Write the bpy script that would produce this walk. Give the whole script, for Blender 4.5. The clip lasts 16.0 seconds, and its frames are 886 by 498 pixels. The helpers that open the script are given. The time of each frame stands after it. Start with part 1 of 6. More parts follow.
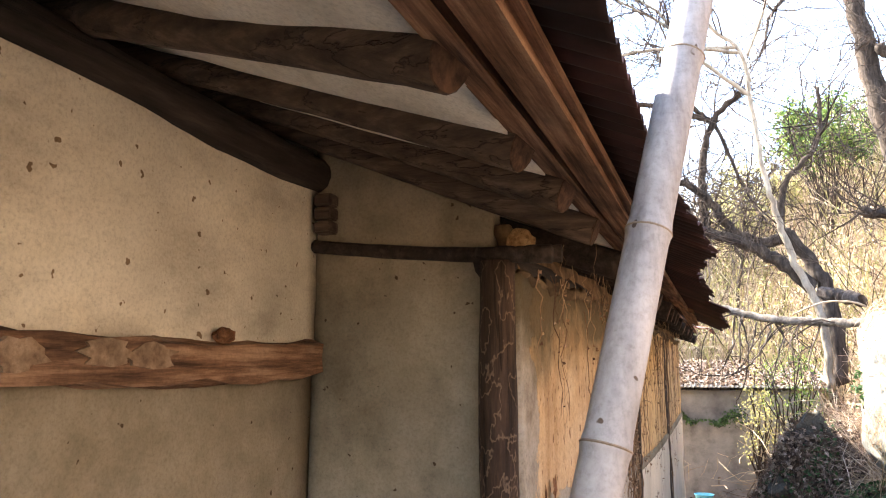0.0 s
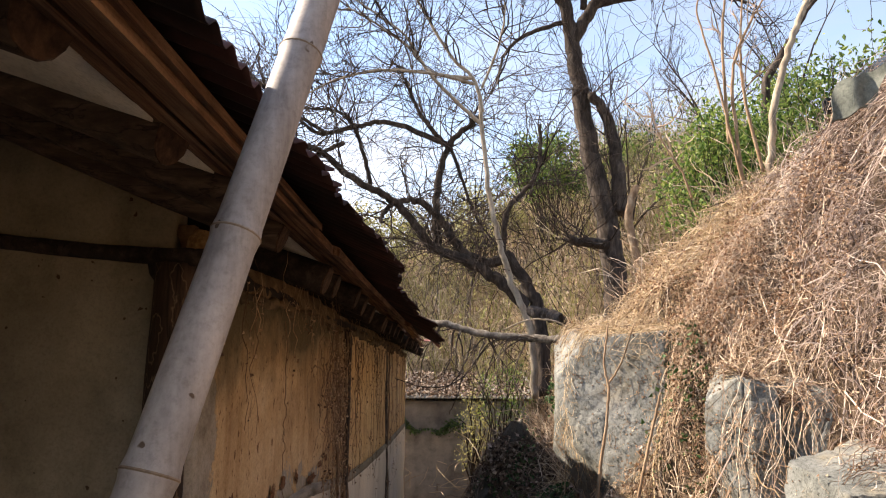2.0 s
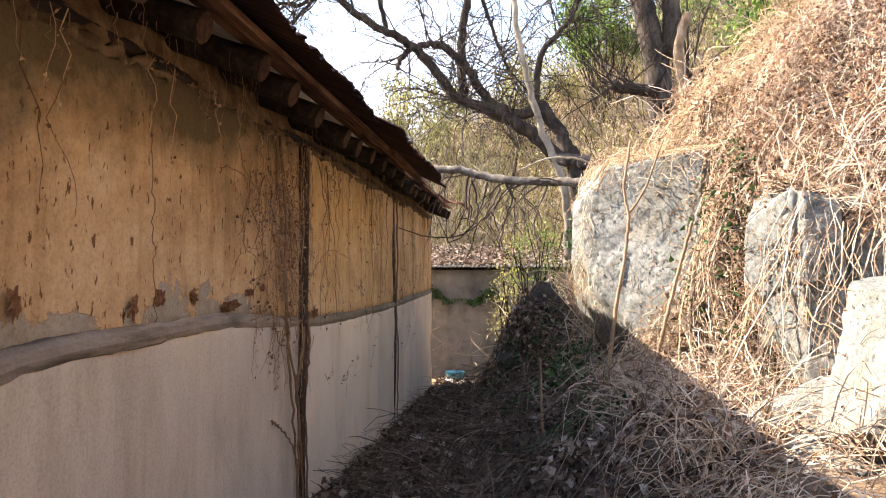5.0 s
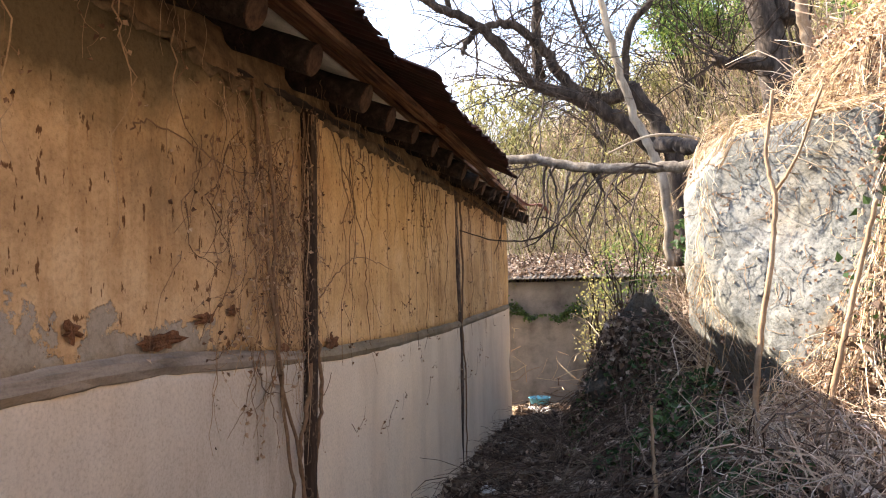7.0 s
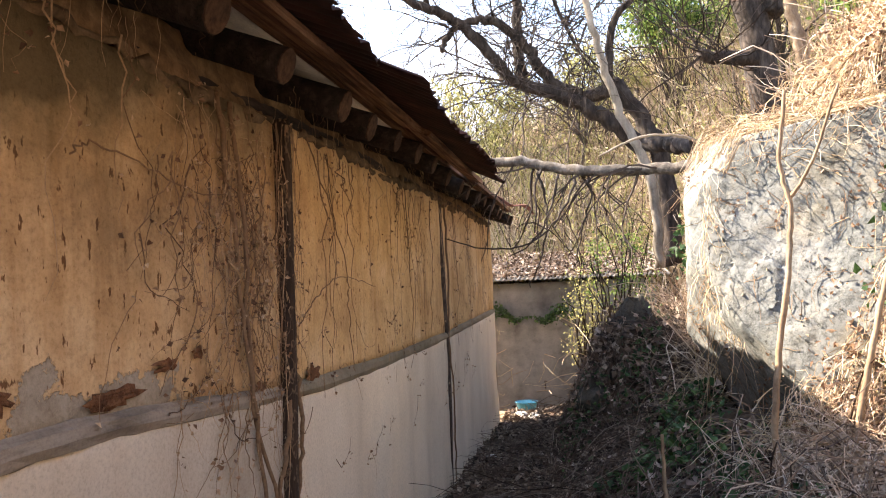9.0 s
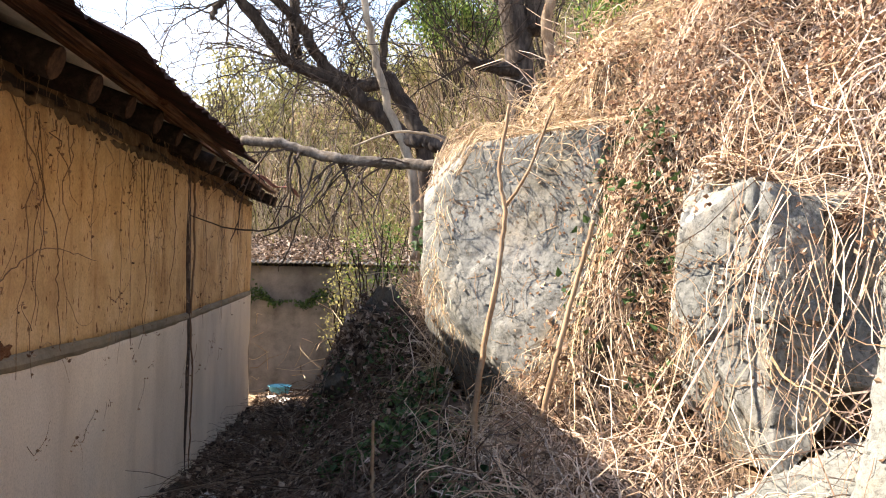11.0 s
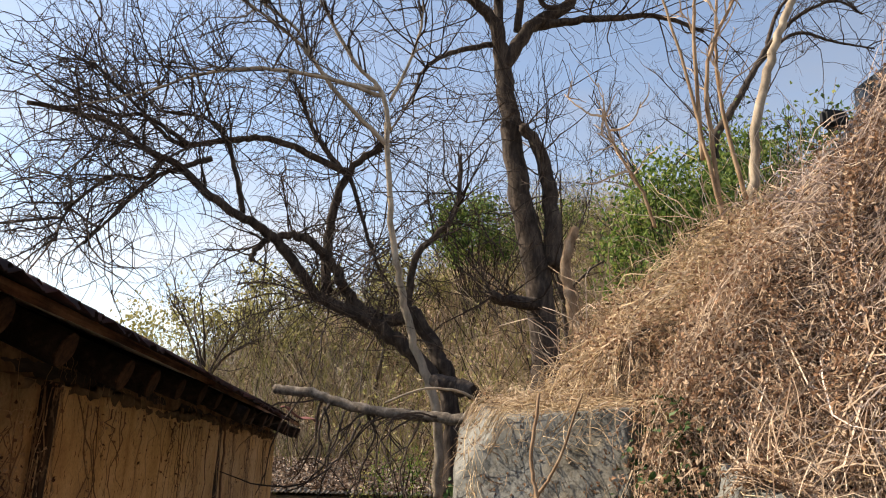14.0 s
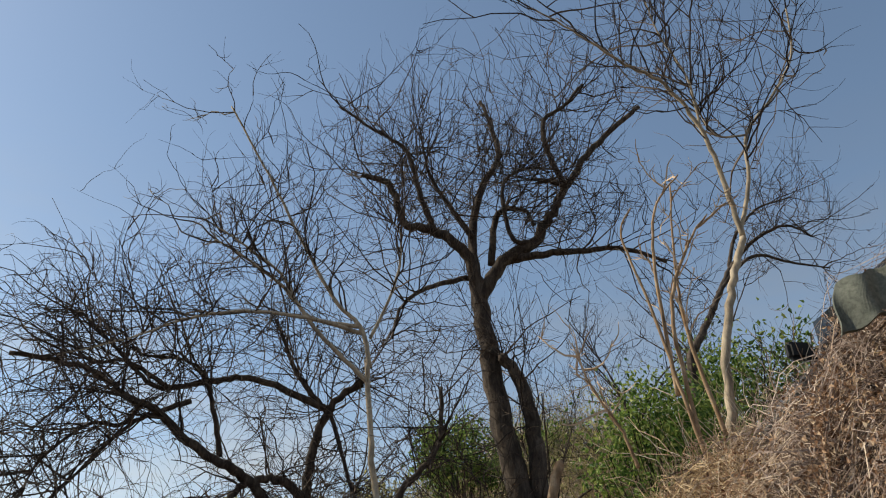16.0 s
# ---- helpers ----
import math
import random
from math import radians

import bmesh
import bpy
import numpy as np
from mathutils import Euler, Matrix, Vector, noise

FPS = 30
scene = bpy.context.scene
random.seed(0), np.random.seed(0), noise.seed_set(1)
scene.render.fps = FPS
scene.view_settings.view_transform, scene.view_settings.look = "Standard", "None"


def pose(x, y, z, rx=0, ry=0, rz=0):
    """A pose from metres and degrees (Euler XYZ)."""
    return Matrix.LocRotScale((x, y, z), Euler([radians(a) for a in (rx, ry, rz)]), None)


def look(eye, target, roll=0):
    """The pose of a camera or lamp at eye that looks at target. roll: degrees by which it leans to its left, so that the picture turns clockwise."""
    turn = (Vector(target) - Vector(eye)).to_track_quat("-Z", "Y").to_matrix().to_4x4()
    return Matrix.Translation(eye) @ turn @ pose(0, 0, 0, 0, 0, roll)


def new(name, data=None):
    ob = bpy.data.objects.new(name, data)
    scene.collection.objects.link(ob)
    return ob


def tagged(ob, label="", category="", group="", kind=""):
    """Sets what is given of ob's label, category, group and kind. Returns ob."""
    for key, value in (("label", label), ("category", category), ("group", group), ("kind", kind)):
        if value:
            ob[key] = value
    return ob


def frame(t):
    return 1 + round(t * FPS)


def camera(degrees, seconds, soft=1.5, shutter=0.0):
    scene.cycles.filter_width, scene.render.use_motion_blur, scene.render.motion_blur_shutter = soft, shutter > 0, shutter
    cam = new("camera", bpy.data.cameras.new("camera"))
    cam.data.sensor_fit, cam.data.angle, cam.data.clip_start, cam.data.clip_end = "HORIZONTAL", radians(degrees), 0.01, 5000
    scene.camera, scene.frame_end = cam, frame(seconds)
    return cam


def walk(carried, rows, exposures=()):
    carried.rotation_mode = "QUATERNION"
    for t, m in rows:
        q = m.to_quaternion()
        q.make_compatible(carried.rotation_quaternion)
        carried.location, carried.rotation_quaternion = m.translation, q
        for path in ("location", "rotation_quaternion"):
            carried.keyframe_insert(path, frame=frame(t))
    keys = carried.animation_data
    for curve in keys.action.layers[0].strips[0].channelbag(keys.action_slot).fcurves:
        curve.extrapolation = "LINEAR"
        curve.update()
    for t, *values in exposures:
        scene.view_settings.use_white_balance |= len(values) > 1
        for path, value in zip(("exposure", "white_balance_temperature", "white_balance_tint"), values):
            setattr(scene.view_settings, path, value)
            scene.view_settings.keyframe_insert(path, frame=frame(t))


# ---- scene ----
cam = camera(61.3, 16.0, 1.1)
PATH = [
    (0, (-0.054, 0.059, 1.462), (-0.732, 1.915, 1.771), -0.0),
    (0.5, (0.02, 0.105, 1.467), (-0.425, 2.027, 1.799), 0.4),
    (1, (0.089, 0.12, 1.475), (-0.173, 2.07, 1.834), 0.8),
    (1.5, (0.143, 0.14, 1.485), (0.03, 2.103, 1.855), 0.6),
    (2, (0.157, 0.199, 1.469), (0.125, 2.17, 1.807), 0.3),
    (2.5, (0.198, 0.229, 1.407), (0.162, 2.209, 1.684), -0.1),
    (3, (0.26, 0.314, 1.293), (0.183, 2.302, 1.496), -0.0),
    (3.5, (0.346, 0.447, 1.239), (0.231, 2.44, 1.368), -0.5),
    (3.7, (0.389, 0.537, 1.213), (0.267, 2.53, 1.318), -0.7),
    (5.8, (0.751, 1.94, 1.01), (0.48, 3.921, 1.051), -0.1),
    (6, (0.707, 2.097, 1.027), (0.416, 4.075, 1.065), -0.3),
    (6.5, (0.63, 2.389, 1.021), (0.271, 4.355, 1.076), -0.7),
    (7, (0.64, 2.728, 1.028), (0.215, 4.68, 1.121), -1.4),
    (7.5, (0.617, 2.975, 1.035), (0.166, 4.92, 1.148), -2.1),
    (8, (0.544, 3.02, 1.081), (0.081, 4.963, 1.19), -2.5),
    (8.5, (0.52, 3.002, 1.137), (0.05, 4.943, 1.235), -2.8),
    (9, (0.537, 3.006, 1.147), (0.167, 4.969, 1.227), -2.6),
    (9.5, (0.619, 3.01, 1.148), (0.476, 5.004, 1.205), -1.3),
    (10, (0.736, 3.007, 1.136), (0.853, 5.004, 1.17), 0.1),
    (10.2, (0.786, 3.017, 1.137), (1.003, 5.005, 1.164), 0.6),
    (12.3, (0.662, 2.94, 1.255), (0.82, 4.932, 1.339), 2.7),
    (12.5, (0.648, 2.934, 1.28), (0.793, 4.924, 1.412), 3.0),
    (13, (0.619, 2.876, 1.382), (0.742, 4.855, 1.637), 3.3),
    (13.5, (0.61, 2.819, 1.473), (0.734, 4.775, 1.869), 2.8),
    (14, (0.644, 2.75, 1.557), (0.792, 4.667, 2.109), 1.8),
    (14.5, (0.67, 2.682, 1.643), (0.847, 4.542, 2.359), 0.9),
    (15, (0.664, 2.614, 1.695), (0.846, 4.405, 2.567), 0.5),
    (15.5, (0.634, 2.556, 1.736), (0.808, 4.285, 2.726), 0.0),
    (16, (0.658, 2.538, 1.731), (0.825, 4.218, 2.803), -0.5),
]
walk(cam, [(t, look(eye, target, roll)) for t, eye, target, roll in PATH],
     [(0.0, 3.5, 6800, 12), (0.5, 2.95, 6900, 13), (1.0, 2.3, 7100, 14), (1.5, 1.8, 7400, 15), (2.0, 1.6, 7450, 15), (3.0, 1.9, 7200, 15), (3.7, 2.4, 7200, 15), (6.0, 2.5, 7100, 15), (7.0, 2.6, 7100, 15), (7.5, 2.68, 7100, 15), (8.0, 2.55, 7100, 15),
      (8.8, 2.6, 7100, 15), (9.5, 2.75, 7200, 15), (10.2, 2.2, 7200, 15), (12.5, 2.2, 7200, 15), (13.5, 1.35, 7650, 14), (14.5, 0.75, 7650, 13), (15.3, 0.48, 7350, 8), (16.0, 0.31, 7200, 6)])

# ---- light ----
SUN_DIR = Vector((-1.0, 0.28, 0.86)).normalized()
world = bpy.data.worlds.new("winter_sky")
scene.world = world
world.use_nodes = True
wn = world.node_tree.nodes
sky = wn.new("ShaderNodeTexSky")
sky.sky_type = "NISHITA"
sky.sun_disc = False
sky.sun_elevation = math.asin(SUN_DIR.z)
sky.sun_rotation = math.atan2(SUN_DIR.x, SUN_DIR.y)
sky.air_density, sky.dust_density, sky.ozone_density = 1.0, 0.35, 1.2
wn["Background"].inputs["Strength"].default_value = 0.13
# thin bright haze and wisps of cloud, thickest low in the sky
wl = world.node_tree.links
sky_dir = wn.new("ShaderNodeTexCoord").outputs["Generated"]
sky_sep = wn.new("ShaderNodeSeparateXYZ")
wl.new(sky_dir, sky_sep.inputs[0])
wisp_map = wn.new("ShaderNodeMapping")
wisp_map.inputs["Scale"].default_value = (1.0, 1.0, 3.2)
wl.new(sky_dir, wisp_map.inputs["Vector"])
wisp = wn.new("ShaderNodeTexNoise")
wisp.inputs["Scale"].default_value, wisp.inputs["Detail"].default_value, wisp.inputs["Roughness"].default_value = 3.1, 7.0, 0.6
wl.new(wisp_map.outputs[0], wisp.inputs["Vector"])
low_sky = wn.new("ShaderNodeMapRange")
for sock, v in zip(("From Min", "From Max", "To Min", "To Max"), (0.10, 0.62, 1.0, 0.0)):
    low_sky.inputs[sock].default_value = v
wl.new(sky_sep.outputs[2], low_sky.inputs["Value"])
thin = wn.new("ShaderNodeMapRange")
for sock, v in zip(("From Min", "From Max", "To Min", "To Max"), (0.36, 0.66, 0.0, 0.85)):
    thin.inputs[sock].default_value = v
wl.new(wisp.outputs[0], thin.inputs["Value"])
haze = wn.new("ShaderNodeMath")
haze.operation = "MULTIPLY"
wl.new(low_sky.outputs[0], haze.inputs[0])
wl.new(thin.outputs[0], haze.inputs[1])
grey_sky = wn.new("ShaderNodeRGBToBW")
wl.new(sky.outputs[0], grey_sky.inputs[0])
cloud = wn.new("ShaderNodeMix")
cloud.data_type, cloud.blend_type = "RGBA", "MULTIPLY"
cloud.inputs[0].default_value = 1.0
cloud.inputs[7].default_value = (1.10, 1.12, 1.18, 1.0)
wl.new(grey_sky.outputs[0], cloud.inputs[6])
veil = wn.new("ShaderNodeMix")
veil.data_type = "RGBA"
wl.new(haze.outputs[0], veil.inputs[0])
wl.new(sky.outputs[0], veil.inputs[6])
wl.new(cloud.outputs[2], veil.inputs[7])
wl.new(veil.outputs[2], wn["Background"].inputs["Color"])
sun = new("sun", bpy.data.lights.new("sun", "SUN"))
sun.data.energy, sun.data.angle, sun.data.color = 5.0, radians(0.53), (1.0, 0.93, 0.82)
sun.matrix_world = look((0, 0, 20), Vector((0, 0, 20)) - SUN_DIR)


# ---- materials ----
def hexa(c):
    return (*c, 1.0)


def ramp_node(nt, cols, lo=0.3, hi=0.7):
    r = nt.nodes.new("ShaderNodeValToRGB")
    while len(r.color_ramp.elements) < len(cols):
        r.color_ramp.elements.new(0.5)
    for i, (e, c) in enumerate(zip(r.color_ramp.elements, cols)):
        e.position = lo + (hi - lo) * i / max(1, len(cols) - 1)
        e.color = hexa(c)
    return r


def noise_node(nt, vec, scale, detail=5.0, rough=0.6, stretch=(1, 1, 1)):
    m = nt.nodes.new("ShaderNodeMapping")
    m.inputs["Scale"].default_value = stretch
    n = nt.nodes.new("ShaderNodeTexNoise")
    n.inputs["Scale"].default_value, n.inputs["Detail"].default_value, n.inputs["Roughness"].default_value = scale, detail, rough
    nt.links.new(vec, m.inputs["Vector"])
    nt.links.new(m.outputs[0], n.inputs["Vector"])
    return n.outputs[0]


def mix_node(nt, fac, a, b, kind="MIX"):
    m = nt.nodes.new("ShaderNodeMix")
    m.data_type, m.blend_type = "RGBA", kind
    for sock, v in ((m.inputs[0], fac), (m.inputs[6], a), (m.inputs[7], b)):
        if isinstance(v, (int, float)):
            sock.default_value = v
        elif isinstance(v, tuple):
            sock.default_value = hexa(v)
        else:
            nt.links.new(v, sock)
    return m.outputs[2]


def math_node(nt, op, a, b=0.0, c=None):
    m = nt.nodes.new("ShaderNodeMath")
    m.operation = op
    for i, v in enumerate((a, b, c)):
        if v is None:
            continue
        if isinstance(v, (int, float)):
            m.inputs[i].default_value = v
        else:
            nt.links.new(v, m.inputs[i])
    return m.outputs[0]


def start_mat(name, rough=0.9, metal=0.0):
    m = bpy.data.materials.new(name)
    m.use_nodes = True
    nt = m.node_tree
    b = nt.nodes["Principled BSDF"]
    b.inputs["Roughness"].default_value, b.inputs["Metallic"].default_value = rough, metal
    b.inputs["Specular IOR Level"].default_value = 0.25
    vec = nt.nodes.new("ShaderNodeTexCoord").outputs["Object"]
    return m, nt, b, vec


def bump_to(nt, b, height, strength=0.4, distance=0.01):
    n = nt.nodes.new("ShaderNodeBump")
    n.inputs["Strength"].default_value, n.inputs["Distance"].default_value = strength, distance
    nt.links.new(height, n.inputs["Height"])
    nt.links.new(n.outputs[0], b.inputs["Normal"])


def mat(name, cols, scale, rough=0.9, bump=0.4, dist=0.01, metal=0.0, stretch=(1, 1, 1), big=1.2, lo=0.3, hi=0.7, island=0.0, specks=0.0, stain=0.62):
    """A weathered surface: fine grain, a large blotchy drift of brightness, and relief."""
    m, nt, b, vec = start_mat(name, rough, metal)
    fine = noise_node(nt, vec, scale, 6, 0.65, stretch)
    col = ramp_node(nt, cols, lo, hi)
    nt.links.new(fine, col.inputs[0])
    drift = noise_node(nt, vec, big, 4, 0.6)
    dr = ramp_node(nt, [(stain, stain, stain), (1.0, 1.0, 1.0), (1.15, 1.12, 1.08)], 0.3, 0.7)
    nt.links.new(drift, dr.inputs[0])
    out = mix_node(nt, 1.0, col.outputs[0], dr.outputs[0], "MULTIPLY")
    gr = ramp_node(nt, [(0.8, 0.79, 0.78), (1.0, 1.0, 1.0), (1.1, 1.1, 1.1)], 0.32, 0.68)
    nt.links.new(noise_node(nt, vec, 85, 4, 0.75), gr.inputs[0])
    out = mix_node(nt, 1.0, out, gr.outputs[0], "MULTIPLY")
    if specks:
        sp = ramp_node(nt, [(0.25, 0.16, 0.09), (1, 1, 1)], specks, specks + 0.02)
        nt.links.new(noise_node(nt, vec, 26, 2, 0.5), sp.inputs[0])
        out = mix_node(nt, 0.9, out, sp.outputs[0], "MULTIPLY")
    if island:
        geo = nt.nodes.new("ShaderNodeNewGeometry")
        ir = ramp_node(nt, [(1 - island,) * 3, (1 + island,) * 3], 0.0, 1.0)
        nt.links.new(geo.outputs["Random Per Island"], ir.inputs[0])
        out = mix_node(nt, 1.0, out, ir.outputs[0], "MULTIPLY")
    nt.links.new(out, b.inputs["Base Color"])
    bump_to(nt, b, fine, bump, dist)
    return m


def scatter_mat(name, cols, rough=0.85, sheen=0.0, through_light=0.0):
    """Many small pieces, each with a colour of its own out of a range."""
    m, nt, b, vec = start_mat(name, rough)
    geo = nt.nodes.new("ShaderNodeNewGeometry")
    r = ramp_node(nt, cols, 0.0, 1.0)
    nt.links.new(geo.outputs["Random Per Island"], r.inputs[0])
    n = noise_node(nt, vec, 60, 3)
    d = ramp_node(nt, [(0.7, 0.7, 0.7), (1.15, 1.15, 1.15)], 0.3, 0.7)
    nt.links.new(n, d.inputs[0])
    out = mix_node(nt, 1.0, r.outputs[0], d.outputs[0], "MULTIPLY")
    nt.links.new(out, b.inputs["Base Color"])
    if through_light:
        t = nt.nodes.new("ShaderNodeBsdfTranslucent")
        nt.links.new(out, t.inputs[0])
        mx = nt.nodes.new("ShaderNodeMixShader")
        mx.inputs[0].default_value = through_light
        nt.links.new(b.outputs[0], mx.inputs[1])
        nt.links.new(t.outputs[0], mx.inputs[2])
        nt.links.new(mx.outputs[0], nt.nodes["Material Output"].inputs[0])
    return m


def yellow_plaster(name, cols):
    """Ochre lime wash over mud: scaled-off patches low down and by the first post, run marks, mould and painted-in eave
    shade high up.
    """
    m, nt, b, vec = start_mat(name, 0.92)
    sep = nt.nodes.new("ShaderNodeSeparateXYZ")
    nt.links.new(vec, sep.inputs[0])
    y, z = sep.outputs[1], sep.outputs[2]
    base = ramp_node(nt, cols, 0.28, 0.68)
    nt.links.new(noise_node(nt, vec, 2.6, 6, 0.7), base.inputs[0])
    runs = ramp_node(nt, [(0.72, 0.62, 0.5), (1, 1, 1), (1.05, 1.03, 1.0)], 0.36, 0.6)
    nt.links.new(noise_node(nt, vec, 9, 4, 0.6, (1, 1, 0.07)), runs.inputs[0])
    col = mix_node(nt, 0.55, base.outputs[0], runs.outputs[0], "MULTIPLY")
    pits = ramp_node(nt, [(0.20, 0.11, 0.05), (1, 1, 1)], 0.335, 0.375)
    nt.links.new(noise_node(nt, vec, 38, 3, 0.6, (1, 1, 0.4)), pits.inputs[0])
    col = mix_node(nt, 0.9, col, pits.outputs[0], "MULTIPLY")
    ragged = noise_node(nt, vec, 3.2, 6, 0.7)
    # bare grey mud where the wash has scaled off
    near = math_node(nt, "ADD", math_node(nt, "MULTIPLY", math_node(nt, "SUBTRACT", 3.12, y), 6.0), math_node(nt, "MULTIPLY", math_node(nt, "SUBTRACT", ragged, 0.5), 4.0))
    zedge = math_node(nt, "SUBTRACT", 0.94, math_node(nt, "MULTIPLY", math_node(nt, "SUBTRACT", y, 2.9), 0.0))
    low = math_node(nt, "ADD", math_node(nt, "MULTIPLY", math_node(nt, "SUBTRACT", zedge, z), 9.0), math_node(nt, "MULTIPLY", math_node(nt, "SUBTRACT", ragged, 0.56), 9.0))
    low = math_node(nt, "SUBTRACT", low, math_node(nt, "MULTIPLY", math_node(nt, "MAXIMUM", math_node(nt, "SUBTRACT", y, 5.3), 0.0), 4.0))
    bare = math_node(nt, "MINIMUM", math_node(nt, "MAXIMUM", math_node(nt, "MULTIPLY", math_node(nt, "MAXIMUM", near, low), 6.0), 0.0), 1.0)
    mud = ramp_node(nt, [(0.20, 0.165, 0.125), (0.33, 0.28, 0.22), (0.40, 0.35, 0.29)], 0.3, 0.7)
    nt.links.new(noise_node(nt, vec, 6, 6, 0.7), mud.inputs[0])
    col = mix_node(nt, bare, col, mud.outputs[0])
    # black mould in blotches, thickened upwards so the colour also holds eave shade
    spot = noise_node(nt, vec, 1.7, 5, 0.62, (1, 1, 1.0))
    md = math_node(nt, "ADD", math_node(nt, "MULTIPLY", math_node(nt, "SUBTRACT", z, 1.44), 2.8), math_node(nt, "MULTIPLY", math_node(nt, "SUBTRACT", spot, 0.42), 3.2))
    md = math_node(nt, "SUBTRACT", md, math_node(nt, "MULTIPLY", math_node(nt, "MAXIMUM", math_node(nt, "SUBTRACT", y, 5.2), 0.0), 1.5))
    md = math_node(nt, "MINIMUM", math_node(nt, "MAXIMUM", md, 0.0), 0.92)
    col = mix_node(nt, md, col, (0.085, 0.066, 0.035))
    gr = ramp_node(nt, [(0.72, 0.70, 0.66), (1.0, 1.0, 1.0), (1.12, 1.12, 1.12)], 0.3, 0.7)
    nt.links.new(noise_node(nt, vec, 70, 5, 0.75), gr.inputs[0])
    col = mix_node(nt, 1.0, col, gr.outputs[0], "MULTIPLY")
    nt.links.new(col, b.inputs["Base Color"])
    h = math_node(nt, "SUBTRACT", noise_node(nt, vec, 30, 5, 0.7), math_node(nt, "MULTIPLY", bare, 0.8))
    bump_to(nt, b, h, 0.8, 0.007)
    return m


def tin_mat():
    m, nt, b, vec = start_mat("rusty_tin", 0.75, 0.15)
    r = ramp_node(nt, [(0.014, 0.009, 0.008), (0.03, 0.016, 0.014), (0.07, 0.03, 0.027), (0.17, 0.08, 0.072)], 0.3, 0.78)
    nt.links.new(noise_node(nt, vec, 4, 7, 0.7, (0.4, 1, 1)), r.inputs[0])
    nt.links.new(r.outputs[0], b.inputs["Base Color"])
    bump_to(nt, b, noise_node(nt, vec, 40, 4), 0.3, 0.003)
    return m


def bark_wood(name, cols, worm=True, grain=(1, 1, 0.12)):
    """Old log wood: long grain and the wriggling bark scars of a peeled trunk."""
    m, nt, b, vec = start_mat(name, 0.85)
    g = noise_node(nt, vec, 26, 6, 0.65, grain)
    r = ramp_node(nt, cols, 0.3, 0.72)
    nt.links.new(g, r.inputs[0])
    col = r.outputs[0]
    if worm:
        w = noise_node(nt, vec, 15, 3, 0.55, (1, 1, 0.55))
        k = ramp_node(nt, [(0, 0, 0), (1, 1, 1), (0, 0, 0)], 0.475, 0.525)
        nt.links.new(w, k.inputs[0])
        col = mix_node(nt, math_node(nt, "MULTIPLY", k.outputs[0], 0.42), col, (0.30, 0.21, 0.14))
    nt.links.new(col, b.inputs["Base Color"])
    split = noise_node(nt, vec, 9, 5, 0.6, tuple(0.22 * v if v < 1 else v for v in grain))
    crack = ramp_node(nt, [(1, 1, 1), (0.25, 0.25, 0.25), (1, 1, 1)], 0.488, 0.512)
    nt.links.new(split, crack.inputs[0])
    nt.links.new(mix_node(nt, 0.8, col, crack.outputs[0], "MULTIPLY"), b.inputs["Base Color"])
    bump_to(nt, b, math_node(nt, "ADD", g, math_node(nt, "MULTIPLY", crack.outputs[0], 0.5)), 0.8, 0.01)
    return m


def rock_mat(name="grey_rock", dark=1.0, warm=0.0):
    """Broken grey-green stone: pale weathered skin, darker fresh breaks, pits and hairline cracks."""
    m, nt, b, vec = start_mat(name, 0.93)
    big = noise_node(nt, vec, 1.7, 8, 0.72)
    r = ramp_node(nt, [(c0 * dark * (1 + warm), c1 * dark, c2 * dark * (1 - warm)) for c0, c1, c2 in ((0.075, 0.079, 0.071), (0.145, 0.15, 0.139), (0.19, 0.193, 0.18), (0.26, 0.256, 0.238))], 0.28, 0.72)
    nt.links.new(big, r.inputs[0])
    fine = noise_node(nt, vec, 48, 6, 0.8)
    f = ramp_node(nt, [(0.45, 0.45, 0.45), (1.0, 1.0, 1.0), (1.22, 1.22, 1.2)], 0.34, 0.64)
    nt.links.new(fine, f.inputs[0])
    col = mix_node(nt, 1.0, r.outputs[0], f.outputs[0], "MULTIPLY")
    rust = ramp_node(nt, [(1, 1, 1), (1, 1, 1), (1.12, 0.94, 0.72)], 0.3, 0.72)
    nt.links.new(noise_node(nt, vec, 3.3, 5, 0.7), rust.inputs[0])
    col = mix_node(nt, 0.8, col, rust.outputs[0], "MULTIPLY")
    vein = noise_node(nt, vec, 5.5, 6, 0.62, (1, 1, 0.6))
    crack = ramp_node(nt, [(1, 1, 1), (0.30, 0.29, 0.27), (1, 1, 1)], 0.486, 0.514)
    nt.links.new(vein, crack.inputs[0])
    col = mix_node(nt, 0.55, col, crack.outputs[0], "MULTIPLY")
    pits = ramp_node(nt, [(0.3, 0.3, 0.28), (1, 1, 1)], 0.33, 0.38)
    nt.links.new(noise_node(nt, vec, 23, 4, 0.7), pits.inputs[0])
    col = mix_node(nt, 0.85, col, pits.outputs[0], "MULTIPLY")
    nt.links.new(col, b.inputs["Base Color"])
    mid = noise_node(nt, vec, 11, 6, 0.75)
    h = math_node(nt, "ADD", math_node(nt, "MULTIPLY", big, 2.0), math_node(nt, "ADD", math_node(nt, "MULTIPLY", mid, 1.4), math_node(nt, "MULTIPLY", fine, 0.8)))
    bump_to(nt, b, h, 0.5, 0.010)
    return m


